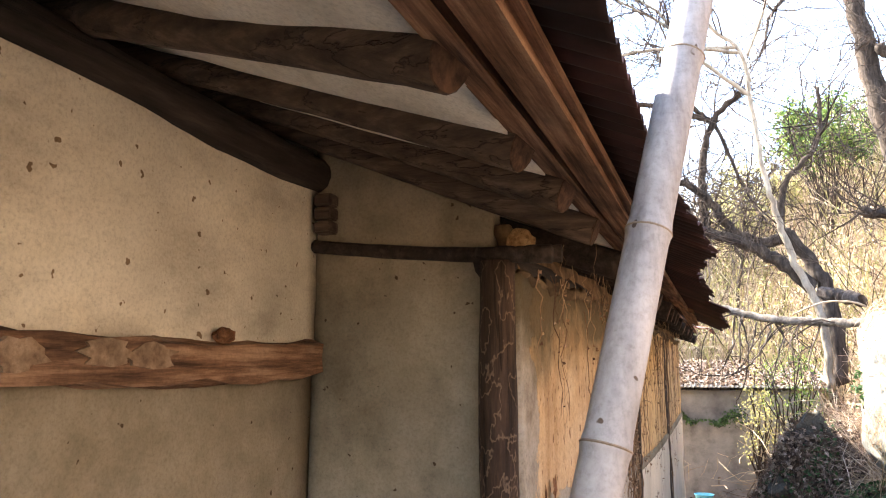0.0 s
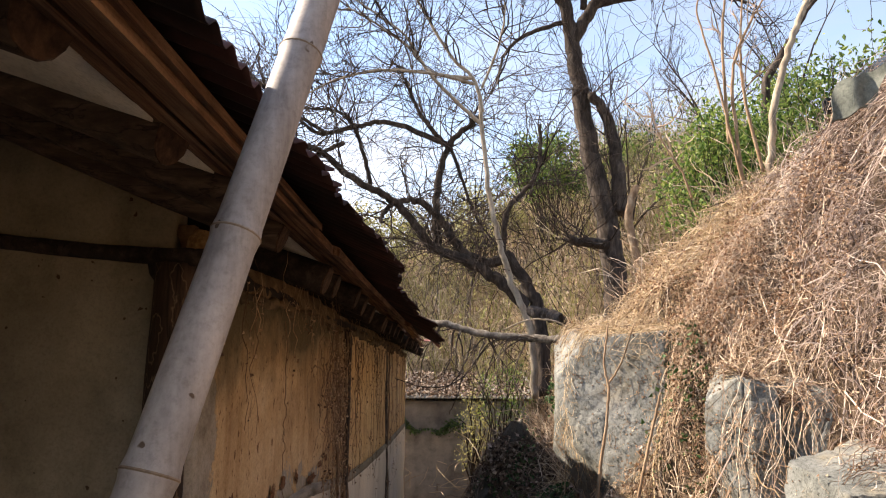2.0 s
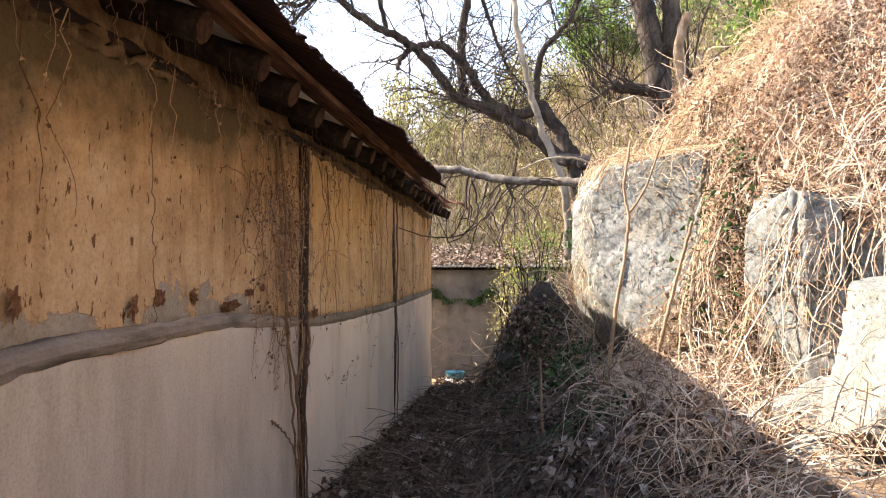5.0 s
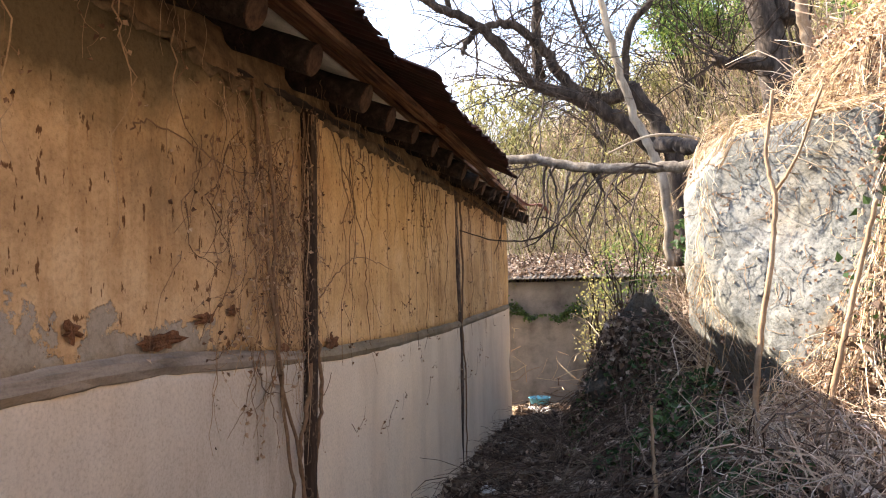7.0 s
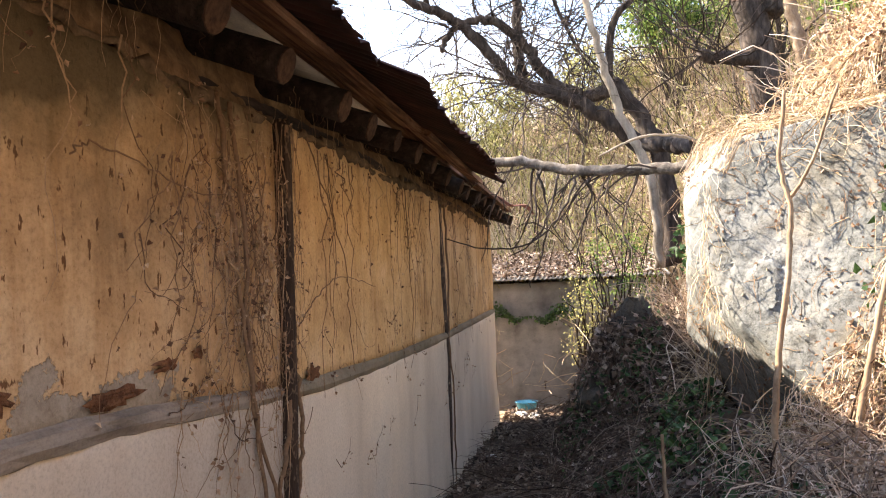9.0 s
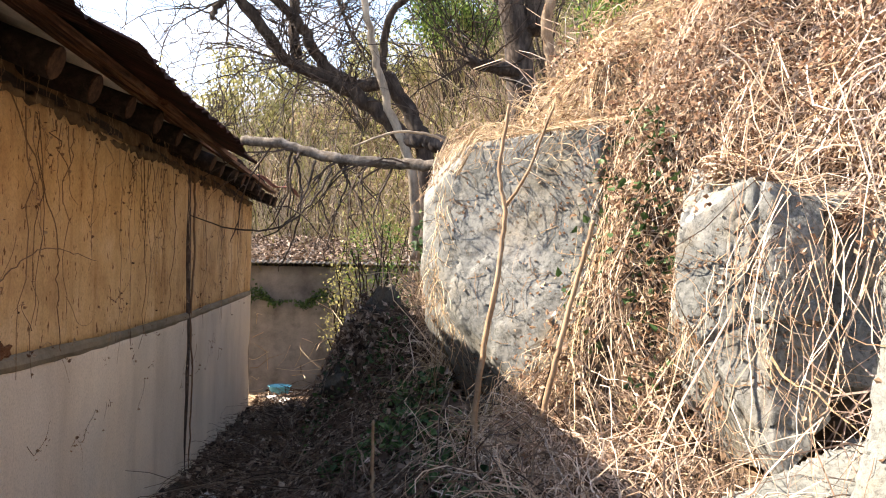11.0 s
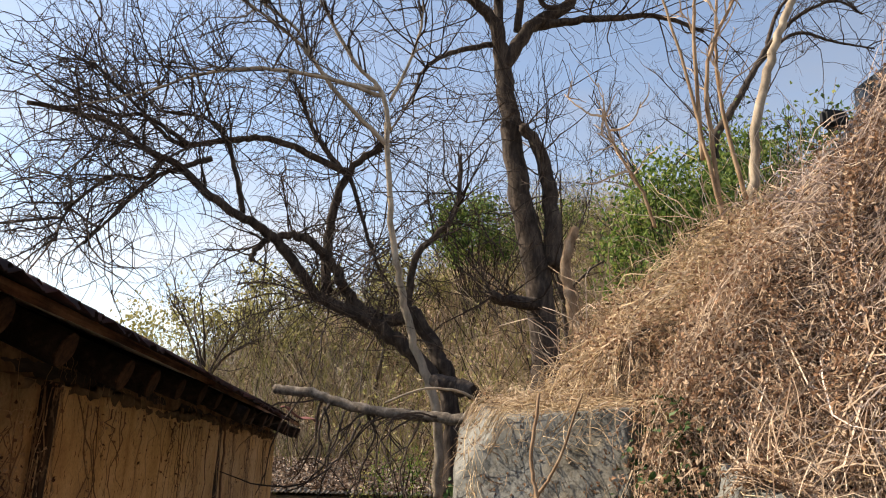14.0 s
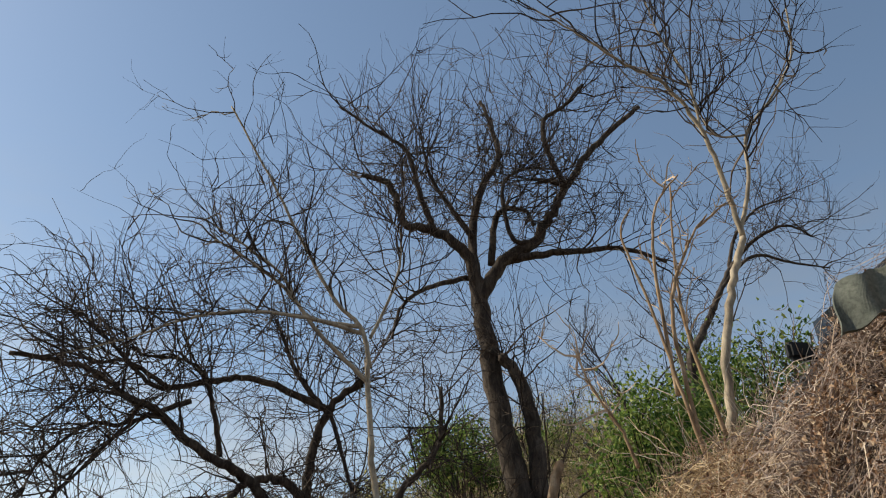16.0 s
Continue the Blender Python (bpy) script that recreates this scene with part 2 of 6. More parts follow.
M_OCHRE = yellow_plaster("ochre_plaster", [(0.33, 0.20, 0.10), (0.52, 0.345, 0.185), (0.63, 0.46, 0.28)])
# same ochre, lightened so the colour holds bounced light on the far bays
M_OCHRE_FARLIT = yellow_plaster("far_lit_ochre_plaster", [(0.42, 0.26, 0.125), (0.60, 0.40, 0.20), (0.69, 0.505, 0.295)])
M_WHITE = mat("whitewashed_plaster", [(0.36, 0.30, 0.235), (0.52, 0.45, 0.365), (0.59, 0.525, 0.44)], 3.0, 0.9, 0.35, 0.006, stretch=(1, 1, 0.25), big=0.9, stain=0.84)
# whitewash copy with the far bays' bounced light put into its colour
M_WHITE_FARLIT = mat("far_lit_whitewash", [(0.52, 0.435, 0.335), (0.68, 0.59, 0.475), (0.75, 0.67, 0.555)], 3.0, 0.9, 0.35, 0.006, stretch=(1, 1, 0.25), big=0.9, stain=0.9, lo=0.15, hi=0.85)
M_CREAM = mat("cream_plaster", [(0.42, 0.375, 0.30), (0.61, 0.555, 0.45), (0.69, 0.635, 0.525)], 2.2, 0.92, 0.6, 0.010, stretch=(1, 1, 2.0), big=0.8, specks=0.275)
M_GREYPL = mat("grey_mud_plaster", [(0.17, 0.145, 0.10), (0.235, 0.20, 0.145), (0.28, 0.245, 0.185)], 5.0, 0.94, 0.5, 0.006, big=1.1, specks=0.255)
# mud a good deal darker than the wall plaster
M_DARKMUD = mat("dark_mud", [(0.05, 0.034, 0.02), (0.13, 0.088, 0.052), (0.24, 0.165, 0.095)], 9, 0.95, 0.7, 0.01, big=2.0)
M_CEIL = mat("ceiling_plaster", [(0.58, 0.54, 0.46), (0.76, 0.72, 0.64), (0.82, 0.78, 0.70)], 3.0, 0.92, 0.6, 0.012, big=1.4)
M_RAFTER = bark_wood("smoked_rafter_wood", [(0.03, 0.021, 0.016), (0.075, 0.052, 0.039), (0.155, 0.112, 0.085)], False, (0.10, 1, 1))
M_PLATE = bark_wood("dark_eave_wood", [(0.012, 0.009, 0.007), (0.03, 0.022, 0.018), (0.07, 0.05, 0.04)], False, (1, 0.10, 1))
M_RAFEND = mat("sawn_rafter_end", [(0.03, 0.017, 0.011), (0.075, 0.042, 0.028), (0.12, 0.068, 0.045)], 40, 0.9, 0.5, 0.004, big=5)
M_POST = bark_wood("peeled_post_wood", [(0.0136, 0.0085, 0.00595), (0.0382, 0.0229, 0.0153), (0.085, 0.051, 0.034)])
M_BEAM = mat("brown_beam_wood", [(0.045, 0.023, 0.014), (0.165, 0.09, 0.053), (0.33, 0.21, 0.135)], 26, 0.85, 0.9, 0.01, stretch=(1, 0.06, 1), big=3.0, lo=0.36, hi=0.64)
M_OLDPLASTER = mat("old_plaster_crust", [(0.12, 0.075, 0.048), (0.24, 0.165, 0.11), (0.36, 0.27, 0.195)], 18, 0.95, 0.8, 0.008, big=6)
M_GREYWOOD = mat("weathered_grey_wood", [(0.09, 0.075, 0.06), (0.26, 0.22, 0.18), (0.36, 0.31, 0.26)], 16, 0.9, 0.6, 0.006, stretch=(1, 0.1, 1), big=2.0)
M_BATTEN = mat("red_brown_batten", [(0.07, 0.033, 0.02), (0.22, 0.115, 0.068), (0.38, 0.23, 0.145)], 34, 0.85, 0.9, 0.007, stretch=(1, 0.06, 1), big=3.5, lo=0.36, hi=0.64, stain=0.5)
M_TIN = tin_mat()
M_BAMBOO = mat("bleached_bamboo", [(0.17, 0.145, 0.13), (0.36, 0.325, 0.30), (0.46, 0.42, 0.385)], 10, 0.6, 0.3, 0.002, stretch=(1, 1, 0.1), big=7, specks=0.27, stain=0.75)
M_NODE = mat("bamboo_node_ring", [(0.16, 0.11, 0.07), (0.33, 0.25, 0.18)], 30, 0.7, 0.3, 0.002)
M_ROCK = rock_mat()
# the boulder rock darkened, with the mound's shade put into its colour
M_SHADEROCK = rock_mat("shade_toned_rock", 0.35, 0.12)
M_SOIL = mat("leafy_soil", [(0.03, 0.02, 0.013), (0.085, 0.057, 0.037), (0.16, 0.115, 0.075)], 9, 0.97, 0.9, 0.03, big=0.8)
soil_nt = M_SOIL.node_tree
soil_b = soil_nt.nodes["Principled BSDF"]
soil_vec = soil_nt.nodes.new("ShaderNodeTexCoord").outputs["Object"]
soil_sep = soil_nt.nodes.new("ShaderNodeSeparateXYZ")
soil_nt.links.new(soil_vec, soil_sep.inputs[0])
# tan leaf litter covers the far slope
litter_bounce = math_node(soil_nt, "ADD", math_node(soil_nt, "MULTIPLY", math_node(soil_nt, "SUBTRACT", soil_sep.outputs[1], 13.2), 0.8), math_node(soil_nt, "MULTIPLY", noise_node(soil_nt, soil_vec, 1.6, 4), 0.6))
# unseen ground beside the porch is paled to bounce light upwards
litter_bounce = math_node(soil_nt, "MAXIMUM", litter_bounce, math_node(soil_nt, "MINIMUM", math_node(soil_nt, "SUBTRACT", 2.4, soil_sep.outputs[1]), 0.36))
litter_bounce = math_node(soil_nt, "MINIMUM", math_node(soil_nt, "MAXIMUM", litter_bounce, 0.0), 1.0)
tan = ramp_node(soil_nt, [(0.14, 0.09, 0.055), (0.34, 0.245, 0.155), (0.48, 0.38, 0.26)], 0.3, 0.7)
soil_nt.links.new(noise_node(soil_nt, soil_vec, 11, 6, 0.7), tan.inputs[0])
soil_nt.links.new(mix_node(soil_nt, litter_bounce, soil_b.inputs["Base Color"].links[0].from_socket, tan.outputs[0]), soil_b.inputs["Base Color"])
M_CONC = mat("old_concrete", [(0.105, 0.105, 0.105), (0.18, 0.18, 0.178), (0.24, 0.236, 0.232)], 4, 0.93, 0.5, 0.006, big=0.9)
M_SLATE = mat("grey_corrugated_sheet", [(0.16, 0.15, 0.135), (0.33, 0.31, 0.28)], 8, 0.9, 0.4, 0.004)
M_DARKBARK = mat("dark_bark", [(0.016, 0.012, 0.010), (0.055, 0.042, 0.034), (0.115, 0.09, 0.073)], 16, 0.93, 0.9, 0.02, stretch=(1, 1, 0.25), big=2.5)
M_PALEBARK = mat("pale_bark", [(0.153, 0.122, 0.09), (0.306, 0.252, 0.189), (0.405, 0.347, 0.27)], 12, 0.9, 0.6, 0.008, stretch=(1, 1, 0.3), big=2.5)
M_TWIG = scatter_mat("bare_twigs", [(0.022, 0.016, 0.013), (0.055, 0.04, 0.032), (0.115, 0.085, 0.066)])
M_GREYTWIG = scatter_mat("grey_twigs", [(0.192, 0.138, 0.09), (0.384, 0.306, 0.21), (0.576, 0.492, 0.36)])
M_DEADSTEM = scatter_mat("dead_stems", [(0.035, 0.022, 0.016), (0.085, 0.055, 0.04), (0.14, 0.10, 0.075), (0.30, 0.24, 0.185)])
M_STRAW = scatter_mat("dead_vine_stems", [(0.11, 0.066, 0.046), (0.34, 0.237, 0.163), (0.54, 0.41, 0.295), (0.66, 0.55, 0.44)])
M_GOLD = scatter_mat("golden_straw", [(0.20, 0.125, 0.065), (0.48, 0.35, 0.205), (0.64, 0.49, 0.315), (0.72, 0.59, 0.425)], through_light=0.15)
M_ASHVINE = scatter_mat("greyish_vine_stems", [(0.07, 0.047, 0.037), (0.22, 0.157, 0.128), (0.37, 0.285, 0.24), (0.56, 0.465, 0.40)])
M_DRYLEAF = scatter_mat("dead_leaves", [(0.09, 0.05, 0.034), (0.26, 0.15, 0.092), (0.43, 0.28, 0.18), (0.58, 0.45, 0.32)], through_light=0.3)
M_LITTER = scatter_mat("leaf_litter", [(0.03, 0.02, 0.015), (0.11, 0.07, 0.05), (0.24, 0.17, 0.125), (0.52, 0.42, 0.34)], through_light=0.1)
M_IVY = scatter_mat("ivy_leaves", [(0.02, 0.045, 0.017), (0.045, 0.095, 0.03), (0.095, 0.16, 0.05)], 0.6, through_light=0.15)
M_SAPLING = mat("tan_sapling_bark", [(0.12, 0.075, 0.045), (0.27, 0.18, 0.11), (0.38, 0.29, 0.20)], 14, 0.85, 0.5, 0.004, stretch=(1, 1, 0.3), big=4)
M_LOGBARK = mat("grey_log_bark", [(0.05, 0.04, 0.033), (0.15, 0.125, 0.10), (0.30, 0.26, 0.215)], 18, 0.93, 0.8, 0.012, big=5)
M_GREEN = scatter_mat("bamboo_leaves", [(0.03, 0.07, 0.018), (0.09, 0.16, 0.036), (0.18, 0.26, 0.06), (0.30, 0.34, 0.10)], 0.6, through_light=0.42)
M_OLIVE = scatter_mat("olive_scrub_leaves", [(0.16, 0.155, 0.06), (0.32, 0.315, 0.12), (0.50, 0.45, 0.21)], 0.8, through_light=0.42)


# ---- mesh helpers ----
def mesh_np(name, verts, faces, material, smooth=False):
    """A mesh out of arrays: verts (n, 3), faces (m, k)."""
    verts, faces = np.asarray(verts, np.float32), np.asarray(faces, np.int32)
    me = bpy.data.meshes.new(name)
    k = faces.shape[1]
    me.vertices.add(len(verts))
    me.vertices.foreach_set("co", verts.ravel())
    me.loops.add(faces.size)
    me.loops.foreach_set("vertex_index", faces.ravel())
    me.polygons.add(len(faces))
    me.polygons.foreach_set("loop_start", np.arange(0, faces.size, k, dtype=np.int32))
    me.polygons.foreach_set("use_smooth", np.full(len(faces), smooth))
    me.update(calc_edges=True)
    me.validate()
    me.materials.append(material)
    return me


def adopt(ob, parent):
    ob.parent = parent
    if parent is not None:
        ob.matrix_parent_inverse = parent.matrix_basis.inverted()
    return ob


def part(name, bm, material, parent=None, label="", smooth=False):
    """Links a bmesh as one mesh object, under a thing or part if one is given."""
    me = bpy.data.meshes.new(name)
    bmesh.ops.recalc_face_normals(bm, faces=bm.faces)
    for f in bm.faces:
        f.smooth = smooth
    bm.to_mesh(me)
    bm.free()
    me.materials.append(material)
    ob = adopt(new(name, me), parent)
    return tagged(ob, label) if label else ob


def empty(name, x, y, z):
    ob = new(name)
    ob.empty_display_size = 0.1
    ob.matrix_basis = Matrix.Translation((x, y, z))
    return ob


def box(bm, x0, x1, y0, y1, z0, z1, bevel=0.0):
    b = bmesh.new()
    m = Matrix.Translation(((x0 + x1) / 2, (y0 + y1) / 2, (z0 + z1) / 2)) @ Matrix.Diagonal((x1 - x0, y1 - y0, z1 - z0, 1))
    bmesh.ops.create_cube(b, size=1, matrix=m)
    if bevel:
        bmesh.ops.bevel(b, geom=b.edges[:], offset=bevel, segments=2, affect="EDGES")
    me = bpy.data.meshes.new("tmp")
    b.to_mesh(me)
    b.free()
    bm.from_mesh(me)
    bpy.data.meshes.remove(me)
    return bm


def smooth_path(pts, n):
    """n places along a smooth curve through pts (Catmull-Rom)."""
    p = np.array([pts[0], *pts, pts[-1]], float)
    out = []
    for s in np.linspace(0, len(pts) - 1 - 1e-6, n):
        i, f = int(s), s - int(s)
        a, b, c, d = p[i], p[i + 1], p[i + 2], p[i + 3]
        out.append(0.5 * (2 * b + (c - a) * f + (2 * a - 5 * b + 4 * c - d) * f * f + (3 * b - a - 3 * c + d) * f ** 3))
    return np.array(out)


def tube_into(bm, path, radii, sides=8, wobble=0.0, rng=None, caps=True):
    """A tapering round limb along path."""
    path = np.asarray(path, float)
    rng = rng or np.random.default_rng(1)
    rings = []
    t = np.gradient(path, axis=0)
    t /= np.linalg.norm(t, axis=1)[:, None] + 1e-9
    up = np.array([0.13, 0.31, 0.94]) if abs(t[0][2]) < 0.9 else np.array([1.0, 0.1, 0.0])
    for i, p in enumerate(path):
        u = np.cross(t[i], up)
        u /= np.linalg.norm(u) + 1e-9
        v = np.cross(t[i], u)
        up = np.cross(u, t[i])
        ring = []
        for k in range(sides):
            a = 2 * math.pi * k / sides
            r = radii[i] * (1 + wobble * (rng.random() - 0.5) * 2)
            ring.append(bm.verts.new(p + r * (math.cos(a) * u + math.sin(a) * v)))
        rings.append(ring)
    for a, b in zip(rings, rings[1:]):
        for k in range(sides):
            bm.faces.new((a[k], a[(k + 1) % sides], b[(k + 1) % sides], b[k]))
    if caps:
        bm.faces.new(rings[0][::-1])
        bm.faces.new(rings[-1])
    return bm


def strands_mesh(name, P, R, material):
    """Many thin three-sided stems in one mesh. P (n, k, 3) places, R (n,) radii at the root."""
    n, k, _ = P.shape
    T = np.gradient(P, axis=1)
    T /= np.linalg.norm(T, axis=2, keepdims=True) + 1e-9
    ref = np.where(np.abs(T[..., 2:3]) < 0.8, np.array([0, 0, 1.0]), np.array([1.0, 0, 0]))
    U = np.cross(T, ref)
    U /= np.linalg.norm(U, axis=2, keepdims=True) + 1e-9
    V = np.cross(T, U)
    taper = np.linspace(1, 0.35, k)[None, :, None] * np.asarray(R)[:, None, None]
    rings = [P + taper * (math.cos(a) * U + math.sin(a) * V) for a in (0, 2.094, 4.189)]
    verts = np.stack(rings, axis=2).reshape(-1, 3)
    i, j = np.meshgrid(np.arange(n), np.arange(k - 1), indexing="ij")
    base = (i * k + j) * 3
    quads = [np.stack([base + a, base + b, base + 3 + b, base + 3 + a], -1).reshape(-1, 4) for a, b in ((0, 1), (1, 2), (2, 0))]
    return mesh_np(name, verts, np.concatenate(quads), material)


def leaves_mesh(name, C, size, material, rng, flat=0.0, aspect=1.7, droop=None):
    """Many small folded leaves in one mesh, at the places C."""
    n = len(C)
    D = rng.normal(size=(n, 3))
    D[:, 2] *= 1 - flat
    if droop is not None:
        D = D * 0.6 + np.asarray(droop)
    D /= np.linalg.norm(D, axis=1, keepdims=True)
    N = rng.normal(size=(n, 3)) * (1 - flat) + np.array([0, 0, flat * 1.5])
    S = np.cross(D, N)
    S /= np.linalg.norm(S, axis=1, keepdims=True) + 1e-9
    N = np.cross(S, D)
    s = (size * rng.uniform(0.6, 1.3, n))[:, None]
    tip, root = C + D * s, C - D * s * 0.5
    l, r = C + S * s / aspect + N * s * 0.25, C - S * s / aspect + N * s * 0.25
    verts = np.stack([root, r, tip, l], 1).reshape(-1, 3)
    b = np.arange(n)[:, None] * 4
    faces = np.concatenate([b + np.array([0, 1, 2]), b + np.array([0, 2, 3])])
    return mesh_np(name, verts, faces, material)


def slab(fn, nu, nv, back):
    """A thick uneven panel: its front is fn(u, v), u and v from 0 to 1; back is the way to its hidden side."""
    bm = bmesh.new()
    F = [[bm.verts.new(fn(i / nu, j / nv)) for j in range(nv + 1)] for i in range(nu + 1)]
    B = [[bm.verts.new(v.co + Vector(back)) for v in row] for row in F]
    for i in range(nu):
        for j in range(nv):
            bm.faces.new((F[i][j], F[i + 1][j], F[i + 1][j + 1], F[i][j + 1]))
            bm.faces.new((B[i][j], B[i][j + 1], B[i + 1][j + 1], B[i + 1][j]))
    for i in range(nu):
        bm.faces.new((F[i][0], B[i][0], B[i + 1][0], F[i + 1][0]))
        bm.faces.new((F[i][nv], F[i + 1][nv], B[i + 1][nv], B[i][nv]))
    for j in range(nv):
        bm.faces.new((F[0][j], F[0][j + 1], B[0][j + 1], B[0][j]))
        bm.faces.new((F[nu][j], B[nu][j], B[nu][j + 1], F[nu][j + 1]))
    return bm


def lump(p, s=1.0):
    return noise.fractal(Vector(p) * s, 1.0, 2.0, 4)


# ---- ground ----
ROCKS = [  # centre, half size, seed
    ((2.12, 7.72, 0.95), (0.96, 0.98, 0.93), 3),
    ((2.45, 5.85, 0.95), (0.42, 0.42, 0.55), 21),
    ((2.72, 4.55, 0.55), (0.58, 0.40, 0.50), 5),
    ((2.18, 5.00, 0.14), (0.42, 0.42, 0.18), 11),
    ((2.78, 5.55, 1.05), (0.40, 0.30, 0.42), 14),
    ((1.66, 5.62, 0.02), (0.30, 0.28, 0.26), 17),
]


def smoothstep(a, b, v):
    t = np.clip((v - a) / (b - a), 0, 1)
    return t * t * (3 - 2 * t)


def rough_field(x, y):
    f = 0.0
    for a, b, c, k in ((1.3, 0.7, 0.2, 0.06), (-0.8, 1.9, 1.1, 0.05), (2.9, -2.1, 2.3, 0.035), (4.7, 3.9, 0.7, 0.04), (-6.3, 5.1, 4.0, 0.035), (9.1, 8.3, 5.0, 0.022), (-12.0, 10.5, 2.0, 0.014)):
        f = f + k * np.sin(a * x + b * y + c)
    return f


def ground_z(x, y):
    """Height of the ground: a sunken lane beside the house, a steep bank along it, a wooded slope beyond."""
    x, y = np.asarray(x, float), np.asarray(y, float)
    lane = -0.1 - 0.055 * np.clip(y, -6, 15)
    lane = lane - 0.36 * smoothstep(0.5, 1.7, y) * smoothstep(5.6, 3.4, y) * smoothstep(1.7, 1.0, x)
    near = smoothstep(7.3, 5.9, y)
    face = 1.88 + 0.50 * near + 0.40 * smoothstep(5.9, 4.6, y)
    face = face - 0.45 * np.exp(-((y - 6.50) / 0.30) ** 2)
    d = x - 0.25
    apron = 0.62 * smoothstep(0.2, 1.5, x)
    wedge = 1.62 * smoothstep(0.15, 0.95, x) * smoothstep(9.3, 10.7, y) * smoothstep(12.75, 12.25, y)
    apron = np.maximum(apron, wedge)
    step = (1.22 + 0.40 * near) * smoothstep(-0.12, 0.42, x - face)
    rise = np.clip(x - face - 0.32, 0, 9) * (1.12 + 0.55 * near)
    bank = (apron + step + rise) * (1 - 0.42 * smoothstep(8.6, 12.5, y)) * smoothstep(-9, -2, y)
    # shoulder of the bank above and behind the largest boulder
    shoulder = (2.02 + 0.78 * (x - 2.0) - lane) * smoothstep(1.85, 2.1, x) * smoothstep(6.75, 7.15, y) * smoothstep(10.2, 8.8, y)
    bank = np.maximum(bank, shoulder)
    bank = np.minimum(bank, 4.62 - 0.55 * smoothstep(4.3, 5.0, x) + 0.03 * np.clip(x - 5, 0, 90))
    back = 0.50 * np.clip(y - 15.5, 0, 17) + 0.05 * np.clip(y - 31.5, 0, 60)
    back = back * smoothstep(-16, 1, x)
    left = -0.25 * smoothstep(-6, -14, x)
    bank = bank - 0.22 * np.exp(-((x - 2.0) / 0.42) ** 2 - ((y - 4.75) / 0.5) ** 2)
    z = lane + bank + back + left + rough_field(x, y) * (0.35 + 0.9 * smoothstep(0.0, 1.0, d) + 0.7 * smoothstep(2.3, 3.4, x) * smoothstep(9.5, 8.0, y))
    return z


gx = np.concatenate([-np.geomspace(1800, 8, 26), np.linspace(-7.5, 8, 125), np.geomspace(8.3, 1800, 34)])
gy = np.concatenate([-np.geomspace(1800, 6, 26), np.linspace(-5.8, 18, 165), np.geomspace(18.3, 1800, 40)])
X, Y = np.meshgrid(gx, gy, indexing="ij")
Z = ground_z(X, Y)
idx = np.arange(X.size).reshape(X.shape)
quads = np.stack([idx[:-1, :-1], idx[1:, :-1], idx[1:, 1:], idx[:-1, 1:]], -1).reshape(-1, 4)
ground = tagged(new("ground", mesh_np("ground", np.stack([X, Y, Z], -1).reshape(-1, 3), quads, M_SOIL, True)),
                "dark leafy soil lane and steep bank", "ground", kind="structure")


